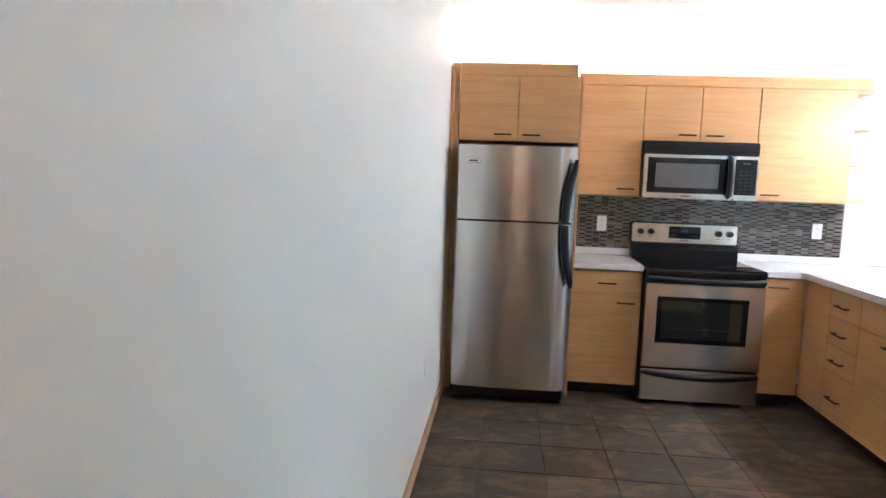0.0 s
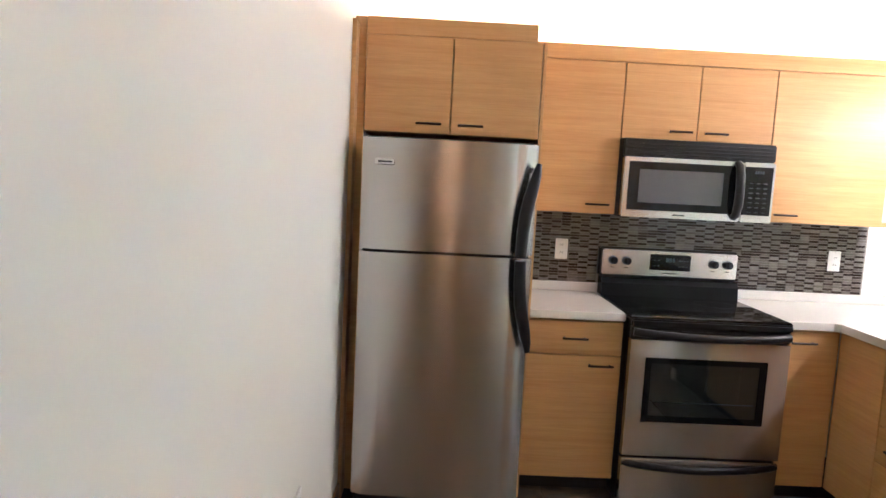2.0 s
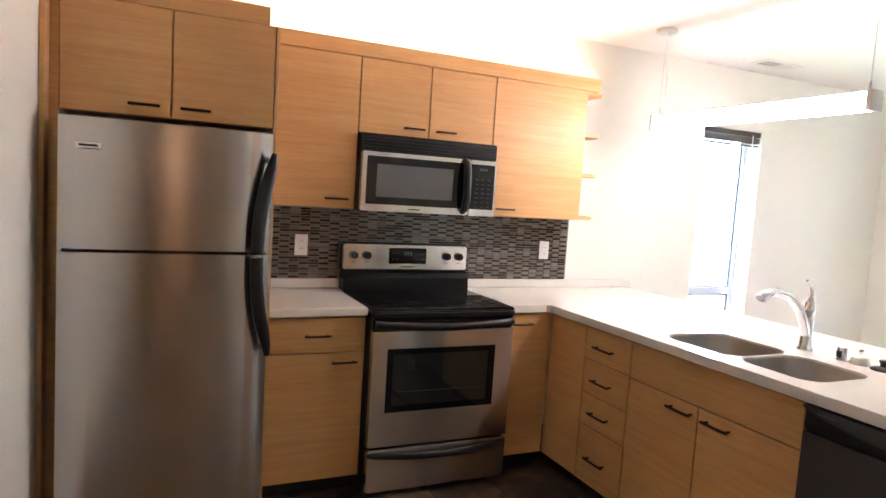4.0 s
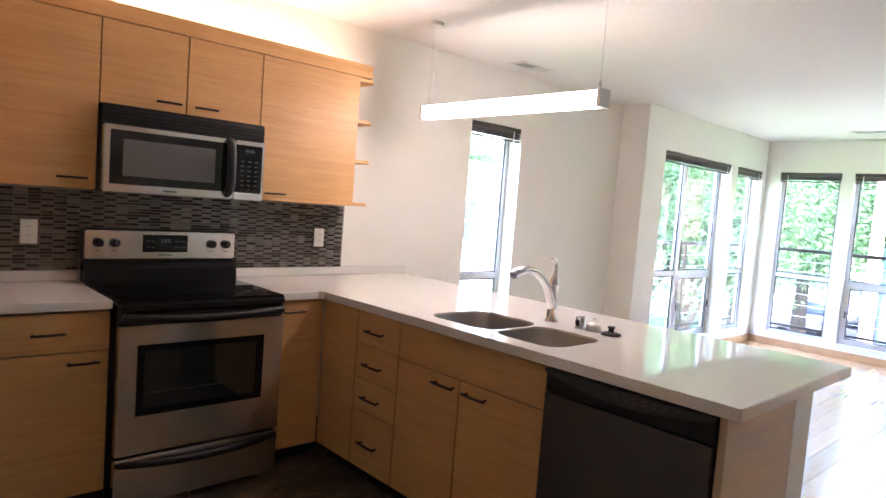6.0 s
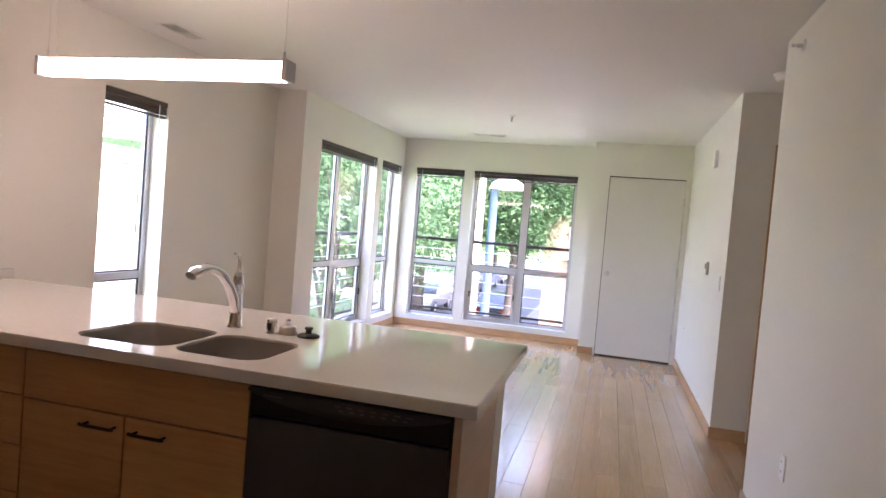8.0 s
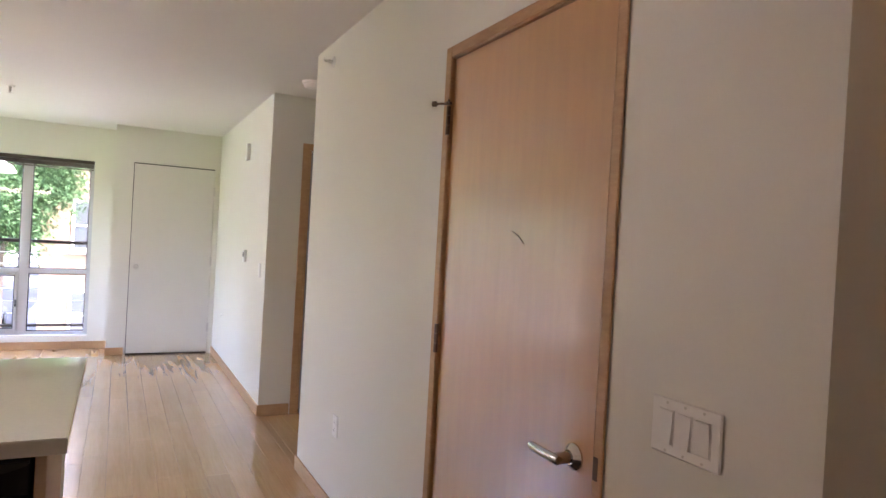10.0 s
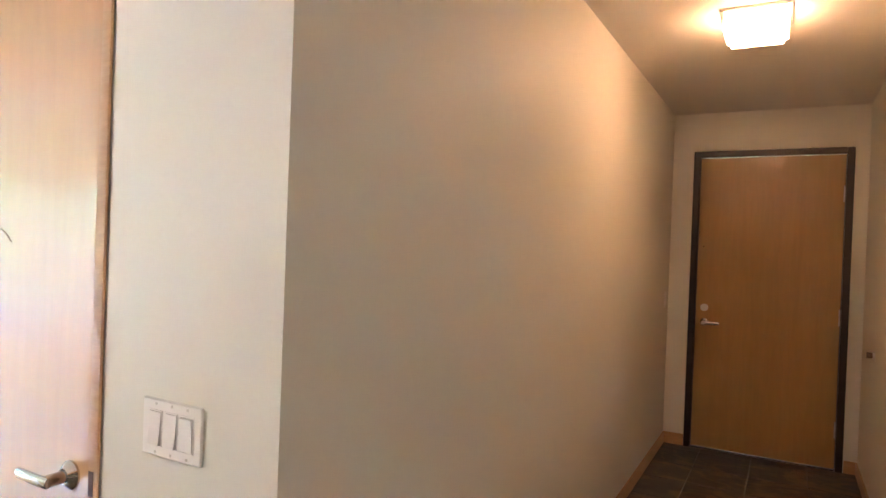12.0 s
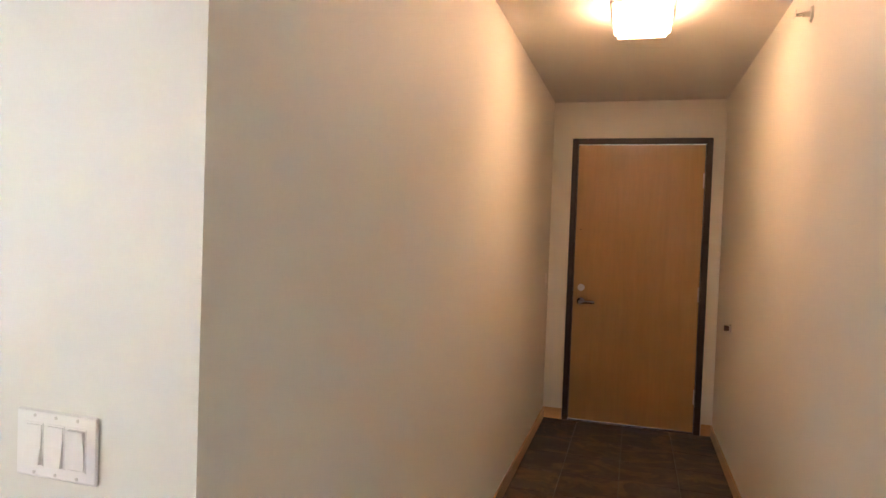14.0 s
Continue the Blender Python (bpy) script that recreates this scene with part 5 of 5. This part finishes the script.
def railing(name, axis, at, u0, u1, posts, label):
    P = (lambda u, d, z: (at + d, u, z)) if axis == "x" else (lambda u, d, z: (u, at + d, z))

    def bx(ua, ub, da, db, za, zb, bev=0.0):
        a, b = P(ua, da, za), P(ub, db, zb)
        return B(a[0], b[0], a[1], b[1], a[2], b[2], bev=bev)

    ob = thing(name, P((u0 + u1) / 2, 0, 0.0), label, "railing", "window railings")
    part("top_rail", bx(u0, u1, -0.025, 0.025, 1.165, 1.205, 0.004), M_DARKFRAME, ob)
    part("bottom_rail", bx(u0, u1, -0.02, 0.02, 0.205, 0.235, 0.004), M_DARKFRAME, ob)
    for z in (0.36, 0.50, 0.64, 0.78, 0.92, 1.05):
        part("cable", cyl(bmesh.new(), P(u0, 0, z), P(u1, 0, z), 0.004, 6), M_NICKEL, ob, "thin steel cable")
    for u in posts:
        part("post", bx(u - 0.03, u + 0.03, -0.015, 0.015, 0.0, 1.165, 0.003), M_DARKFRAME, ob)
    part("floor_channel", bx(u0, u1, -0.03, 0.03, -0.03, 0.0), M_DARKFRAME, ob)
    return ob


railing("balcony_railing", "x", 9.25, 2.1, 4.98, (2.13, 3.80, 4.93), "dark steel railing with thin cables outside the windows")
railing("balcony_railing", "y", 5.02, 6.15, 9.22, (6.45, 6.60, 7.46, 7.60, 8.6), "dark steel railing with heavy posts outside the windows")
solo("balcony_slab", slab(bmesh.new(), [(6.1, 5.19), (6.1, 4.892), (9.072, 4.892), (9.072, 2.0), (9.35, 2.0), (9.35, 5.19)], -0.25, -0.031), M_CONCRETE, (9.2, 4.0, -0.25), "narrow concrete ledge carrying the railings", "ledge")


def tree(x, y, h, trunk_r, crown_r, crown_lo, mat, n_clump, leaf, seed, label):
    rnd = random.Random(seed)
    root = thing("street_tree", (x, y, GZ), label, "tree", "street trees")
    bm = bmesh.new()
    fork = GZ + crown_lo
    sweep(bm, [(x, y, GZ), (x + 0.05, y + 0.04, (GZ + fork) / 2), (x, y, fork)], [trunk_r * 1.25, trunk_r, trunk_r * 0.8], 1.0, 10)
    tips = []
    for k in range(9):
        a = k * 2.399 + rnd.random()
        rr = crown_r * rnd.uniform(0.45, 0.85)
        zz = fork + (h - crown_lo) * rnd.uniform(0.25, 0.85)
        tip = (x + rr * math.cos(a), y + rr * math.sin(a), zz)
        mid = (x + rr * 0.4 * math.cos(a), y + rr * 0.4 * math.sin(a), fork + (zz - fork) * 0.55)
        sweep(bm, [(x, y, fork - 0.15), mid, tip], [trunk_r * 0.5, trunk_r * 0.3, trunk_r * 0.1], 1.0, 7)
        tips.append(Vector(tip))
    part("trunk", bm, M_BARK, root, "grey-brown trunk with spreading limbs")
    verts, faces = [], []
    for k in range(n_clump):
        if k % 3:
            t = tips[k % 9]
            c = t + Vector((rnd.gauss(0, 1), rnd.gauss(0, 1), rnd.gauss(0, 0.7))) * crown_r * 0.28
        else:
            th, ph = rnd.uniform(0, 6.283), math.acos(rnd.uniform(-0.75, 1))
            q = crown_r * (0.75 + 0.3 * rnd.random())
            c = Vector((x + q * math.sin(ph) * math.cos(th), y + q * math.sin(ph) * math.sin(th), fork + (h - crown_lo) * 0.5 + (h - crown_lo) * 0.5 * math.cos(ph) * rnd.uniform(0.7, 1.1)))
        for _ in range(260):
            p = c + Vector((rnd.gauss(0, 1), rnd.gauss(0, 1), rnd.gauss(0, 0.8))) * 0.42
            a, s = Vector((rnd.gauss(0, 1), rnd.gauss(0, 1), rnd.gauss(0, 1))).normalized(), leaf * 0.46 * rnd.uniform(0.6, 1.3)
            b = a.orthogonal().normalized() * s * 0.55
            a = a * s
            i = len(verts)
            verts += [p - a, p + b, p + a, p - b]
            faces.append((i, i + 1, i + 2, i + 3))
    me = bpy.data.meshes.new("crown")
    me.from_pydata([v - Vector((x, y, GZ)) for v in verts], [], faces)
    me.materials.append(mat)
    cr = new("crown", me)
    cr.parent = root
    return root


tree(23.0, 5.2, 9.5, 0.20, 1.25, 3.6, M_LEAF, 240, 0.15, 3, "leafy green street tree with a dark trunk")
tree(27.0, 9.8, 12.0, 0.25, 4.2, 3.2, M_LEAF2, 280, 0.17, 4, "tall light-green street tree")
tree(19.0, 9.0, 9.5, 0.18, 3.0, 2.8, M_LEAF2, 130, 0.14, 5, "light-green young street tree")
tree(16.5, 10.5, 8.6, 0.2, 3.2, 2.6, M_LEAF, 60, 0.14, 6, "leafy green tree outside the corner windows")
tree(27.0, 17.5, 12.0, 0.25, 4.4, 3.0, M_LEAF, 160, 0.18, 7, "broad green tree across the street")
tree(40.0, 18.5, 14.0, 0.3, 5.0, 3.0, M_LEAF, 260, 0.22, 8, "large green tree farther down the street")
tree(14.0, 26.5, 14.0, 0.22, 3.6, 2.6, M_LEAF2, 180, 0.17, 9, "green tree behind the corner")
tree(60.0, 12.5, 15.0, 0.3, 6.0, 4.0, M_LEAF, 380, 0.28, 10, "far green tree at the end of the street")
tree(48.0, 5.0, 14.0, 0.3, 5.0, 4.0, M_LEAF2, 380, 0.24, 11, "far light-green street tree")
tree(22.5, 28.5, 15.0, 0.25, 4.6, 3.5, M_LEAF, 200, 0.2, 12, "green tree rising behind the white house")
tree(70.0, 22.0, 16.0, 0.3, 8.0, 3.0, M_LEAF, 380, 0.35, 13, "far green tree closing the street")

tree(14.2, 8.2, 7.4, 0.14, 2.1, 2.2, M_LEAF2, 60, 0.13, 14, "young green tree close to the corner windows")

# street lamp with a white dish shade
lx, ly = 14.5, 4.5
sl = thing("street_lamp", (lx, ly, GZ), "blue-grey street lamp with a white dish shade", "street lamp")
part("pole", C((lx, ly, GZ), (lx, ly, 2.42), 0.11, 18, 0.085), M_POLE, sl)
part("pole_base", lathe(bmesh.new(), (lx, ly, GZ), [(0.22, 0.0), (0.22, 0.10), (0.13, 0.45)], 20), M_POLE, sl)
part("arm", sweep(bmesh.new(), [(lx, ly, 2.36), (lx, ly - 0.15, 2.46), (lx, ly - 0.36, 2.42)], 0.03, None, 8), M_POLE, sl)
part("shade", lathe(bmesh.new(), (lx, ly - 0.28, 2.26), [(0.40, 0.0), (0.40, 0.02), (0.34, 0.12), (0.20, 0.22), (0.06, 0.26)], 28), M_SIDING, sl, "white dish shade")
up = thing("utility_pole", (18.0, 5.55, GZ), "weathered wooden utility pole with a cross arm", "utility pole")
part("pole", C((18.0, 5.55, GZ), (18.0, 5.55, 7.5), 0.16, 14, 0.12), M_UPOLE, up)
part("cross_arm", B(17.95, 18.05, 4.35, 6.75, 6.6, 6.72, bev=0.01), M_UPOLE, up)
up2 = copy_thing(up, pose(30.0, 13.4, GZ))


def car(x, y, heading, paint, label, long=4.5):
    root = thing("parked_car", (0, 0, 0), label, "car", "parked cars")

    def prof(pts, w, taper):
        bm = bmesh.new()
        a = [bm.verts.new((q, -w / 2 + (taper if z > 0.9 else 0), z)) for q, z in pts]
        b = [bm.verts.new((q, w / 2 - (taper if z > 0.9 else 0), z)) for q, z in pts]
        bm.faces.new(a)
        bm.faces.new(b[::-1])
        n = len(pts)
        for k in range(n):
            bm.faces.new((a[k], a[(k + 1) % n], b[(k + 1) % n], b[k]))
        bmesh.ops.recalc_face_normals(bm, faces=bm.faces)
        bmesh.ops.bevel(bm, geom=bm.edges[:], offset=0.05, segments=2, affect="EDGES", clamp_overlap=True)
        for f in bm.faces:
            f.smooth = True
        return bm
    h = long / 2
    part("body", prof([(-h, 0.3), (-h, 0.75), (-h + 0.25, 0.92), (-h * 0.55, 0.95), (h * 0.38, 0.95), (h - 0.15, 0.80), (h, 0.62), (h, 0.3)], 1.78, 0.0), paint, root)
    cab = part("cabin", prof([(-h + 0.35, 0.90), (-h * 0.55, 1.42), (h * 0.05, 1.46), (h * 0.46, 0.92)], 1.66, 0.14), M_FARWIN, root, "dark car windows")
    part("roof", prof([(-h * 0.56, 1.40), (-h * 0.5, 1.47), (h * 0.0, 1.49), (h * 0.08, 1.42)], 1.52, 0.1), paint, cab)
    for q in (-h * 0.62, h * 0.62):
        for s in (-1, 1):
            wl = part("wheel", C((q, s * 0.70, 0.32), (q, s * 0.90, 0.32), 0.32, 20), M_RUBBER, root, "black tyre")
            part("rim", C((q, s * 0.90, 0.32), (q, s * 0.91, 0.32), 0.20, 16), M_NICKEL, wl)
    for s in (-0.62, 0.62):
        part("headlight", B(h - 0.06, h + 0.01, s - 0.14, s + 0.14, 0.60, 0.72, bev=0.02), M_CHROME, root)
        part("tail_light", B(-h - 0.01, -h + 0.06, s - 0.14, s + 0.14, 0.66, 0.78, bev=0.02), plain("tail_light_red", (0.4, 0.02, 0.02), 0.2), root)
    root.matrix_world = pose(x, y, GZ + 0.012, 0, 0, heading)
    return root


for x, y, hd, pi_, lb in ((34.0, 11.4, 180, 0, "silver parked car at the kerb"), (39.6, 11.4, 180, 4, "grey parked car in a row"), (44.5, 11.5, 180, 2, "black parked car in a row"),
                          (50.0, 11.5, 180, 3, "dark blue parked car in a row"), (56.0, 11.5, 180, 4, "grey parked car in a row"), (33.0, 7.3, 0, 2, "black car parked near the tree")):
    car(x, y, hd, CAR_PAINT[pi_], lb)


def building(name, x0, x1, y0, y1, z1, wall_mat, roof_z, label, wins, face):
    """A house: walls, roof, and windows with frames and sills on the sides seen."""
    root = thing(name, ((x0 + x1) / 2, (y0 + y1) / 2, GZ), label, "building")
    part("wall", B(x0, x1, y0, y1, GZ, z1), wall_mat, root)
    if roof_z > z1 + 0.6:
        bm = bmesh.new()
        ym = (y0 + y1) / 2
        o = 0.4
        pts = [(x0 - o, y0 - o, z1), (x1 + o, y0 - o, z1), (x1 + o, y1 + o, z1), (x0 - o, y1 + o, z1), (x0 - o, ym, roof_z), (x1 + o, ym, roof_z)]
        v = [bm.verts.new(p) for p in pts]
        for f in ((0, 1, 5, 4), (2, 3, 4, 5), (0, 4, 3), (1, 2, 5), (0, 3, 2, 1)):
            bm.faces.new([v[i] for i in f])
        bmesh.ops.recalc_face_normals(bm, faces=bm.faces)
        part("roof", bm, M_ROOF, root)
    else:
        part("roof", B(x0 - 0.25, x1 + 0.25, y0 - 0.25, y1 + 0.25, z1, roof_z), M_CONCRETE, root, "pale flat cornice")
    for side, u, z, w, h in wins:
        P = on_wall("x", x0, -1) if side == "x" else on_wall("y", y0, -1)
        wi = part("window", pbox(P, u - w / 2 - 0.1, u + w / 2 + 0.1, -0.02, 0.05, z - 0.1, z + h + 0.1, 0.01), M_SIDING, root, "white framed window")
        part("pane", pbox(P, u - w / 2, u + w / 2, 0.04, 0.06, z, z + h / 2 - 0.03), M_FARWIN, wi)
        part("pane", pbox(P, u - w / 2, u + w / 2, 0.04, 0.06, z + h / 2 + 0.03, z + h), M_FARWIN, wi)
        part("sill", pbox(P, u - w / 2 - 0.2, u + w / 2 + 0.2, 0.0, 0.16, z - 0.2, z - 0.1, 0.01), M_CONCRETE, wi)
    return root


building("brick_apartment_building", 25.0, 40.0, -14.0, 4.35, 8.5, M_BRICK, 8.9, "sunlit orange brick apartment building with white windows",
         [("x", y, z, 1.0, 1.5) for y in (2.9, 0.2, -2.6, -5.4) for z in (-2.4, 0.6, 3.6, 6.3)], "x")
building("white_house", 10.5, 22.0, 14.5, 24.0, 2.3, M_SIDING, 2.7, "white sided house with small dark windows",
         [("y", x, z, 0.7, 1.1) for x in (11.6, 13.4, 15.6, 17.8, 20.2) for z in (-2.2, 0.45)] + [("x", 22.0, 0.6, 0.7, 1.1)], "y")
building("grey_house", 62.0, 74.0, -2.0, 6.0, 3.0, M_SIDING, 6.0, "pale far house at the street's end", [("x", y, z, 1.0, 1.4) for y in (0.0, 3.5) for z in (-2.2, 0.6)], "x")
structure("backdrop", slab(bmesh.new(), [(150 * math.cos(a) , 10 + 150 * math.sin(a)) for a in [radians(q) for q in range(-70, 121, 6)]] + [(153 * math.cos(a), 10 + 153 * math.sin(a)) for a in [radians(q) for q in range(120, -71, -6)]], GZ, 14.0), M_LEAF, "far belt of green woods", "woods")


# ---- small pieces: mosaic, tiles and planks ----
def slim_piece(name, sx, sy, sz, bev, mat):
    bm = B(-sx / 2, sx / 2, -sy / 2, sy / 2, -sz / 2, sz / 2)
    top = [e for e in bm.edges if all(v.co.z > 0 for v in e.verts)]
    bmesh.ops.bevel(bm, geom=top, offset=bev, segments=1, affect="EDGES")
    bm.normal_update()
    me = bpy.data.meshes.new(name)
    bm.to_mesh(me)
    bm.free()
    me.materials.append(mat)
    return me


spl_root = structure("backsplash", B(0.883, 2.862, 4.9925, 4.9985, 0.9665, 1.366), M_MGROUT, "grout bed of the brown and grey glass mosaic backsplash", "backsplash")
PW, PH = 0.0540, 0.0148
rest = bmesh.new()
pieces = [slim_piece("mosaic_tile", PW - 0.0024, PH - 0.0024, 0.006, 0.0008, m) for m in M_MOSAIC]
rnd = random.Random(5)
count = 0
row = 0
z = 0.968
while z + PH < 1.367:
    x, col = 0.884 - 0.03, 0
    while x < 2.861:
        xa, xb = max(x, 0.884), min(x + PW, 2.861)
        hidden = (1.36 < (xa + xb) / 2 < 2.09 and z < 1.15)
        shade = (row + col + (rnd.random() < 0.14)) % 2
        if xb - xa > 0.010 and not hidden:
            whole = xb - xa > PW - 0.001
            if whole and xa > 2.10 and z < 1.33 and count < 300:
                ob = new("mosaic_tile", pieces[shade])
                ob.matrix_world = pose((xa + xb) / 2, 4.9895, z + PH / 2, 90)
                ob.parent = spl_root
                count += 1
            else:
                first = len(rest.faces)
                box(rest, xa + 0.0012, xb - 0.0012, 4.9868, 4.9924, z + 0.0012, z + PH - 0.0012)
                rest.faces.ensure_lookup_table()
                for f in rest.faces[first:]:
                    f.material_index = shade
        x += PW
        col += 1
    z += PH
    row += 1
me = bpy.data.meshes.new("mosaic_tiles")
rest.to_mesh(me)
rest.free()
for m in M_MOSAICJ:
    me.materials.append(m)
ob = new("mosaic_tiles", me)
ob.parent = spl_root
tagged(ob, "brown and grey glass mosaic in thin stacked bricks", kind="stuff")

TP = 0.343
full = slim_piece("floor_tile", TP - 0.004, TP - 0.004, 0.010, 0.0012, M_SLATE)


def lay(x0, x1, y0, y1):
    cut = {}
    i0 = math.floor((x0 - 0.318) / TP)
    j0 = math.floor((y0 - 3.51) / TP)
    for i in range(i0, i0 + int((x1 - x0) / TP) + 3):
        for j in range(j0, j0 + int((y1 - y0) / TP) + 3):
            xa, xb = max(x0, 0.318 + i * TP), min(x1, 0.318 + (i + 1) * TP)
            ya, yb = max(y0, 3.51 + j * TP), min(y1, 3.51 + (j + 1) * TP)
            if xb - xa < 0.02 or yb - ya < 0.02:
                continue
            key = (round(xb - xa, 3), round(yb - ya, 3))
            if key == (TP, TP):
                me = full
            else:
                me = cut.setdefault(key, None) or slim_piece("floor_tile", xb - xa - 0.004, yb - ya - 0.004, 0.010, 0.0012, M_SLATE)
                cut[key] = me
            t = new("floor_tile", me)
            t.location = ((xa + xb) / 2, (ya + yb) / 2, -0.005)
            t.parent = floor


FX = 2.90
lay(0.02, HX, HY, YS)
lay(0.02, FX, YS, 4.99)
structure("floor_strip", B(FX, FX + 0.03, YS, 2.25, -0.009, 0.004, bev=0.002), M_TRIM, "maple threshold strip between tile and planks", "trim")

rnd = random.Random(11)
PWD = 0.128
shared = {}
y = YS
while y < 5.0 - 0.01:
    yb = min(y + PWD, 5.0)
    x = FX + 0.03 - rnd.uniform(0, 1.2)
    while x < XE:
        ln = rnd.choice((0.75, 1.05, 1.35, 1.65))
        xa, xb = max(x, FX + 0.03), min(x + ln, XE)
        x += ln
        if xb - xa < 0.04:
            continue
        key = (round(xb - xa, 3), round(yb - y, 3))
        if key not in shared:
            shared[key] = slim_piece("floor_plank", xb - xa - 0.0006, yb - y - 0.0006, 0.010, 0.0012, M_PLANK)
        t = new("floor_plank", shared[key])
        t.location = ((xa + xb) / 2, (y + yb) / 2, -0.005)
        t.parent = floor
    y = yb
y = YS - 1.712
while y < YS - 0.01:
    yb = min(y + PWD, YS)
    key = (1.21, round(yb - y, 3))
    if key not in shared:
        shared[key] = slim_piece("floor_plank", 1.209, yb - y - 0.0006, 0.010, 0.0012, M_PLANK)
    t = new("floor_plank", shared[key])
    t.location = (5.055, (y + yb) / 2, -0.005)
    t.parent = floor
    y = yb
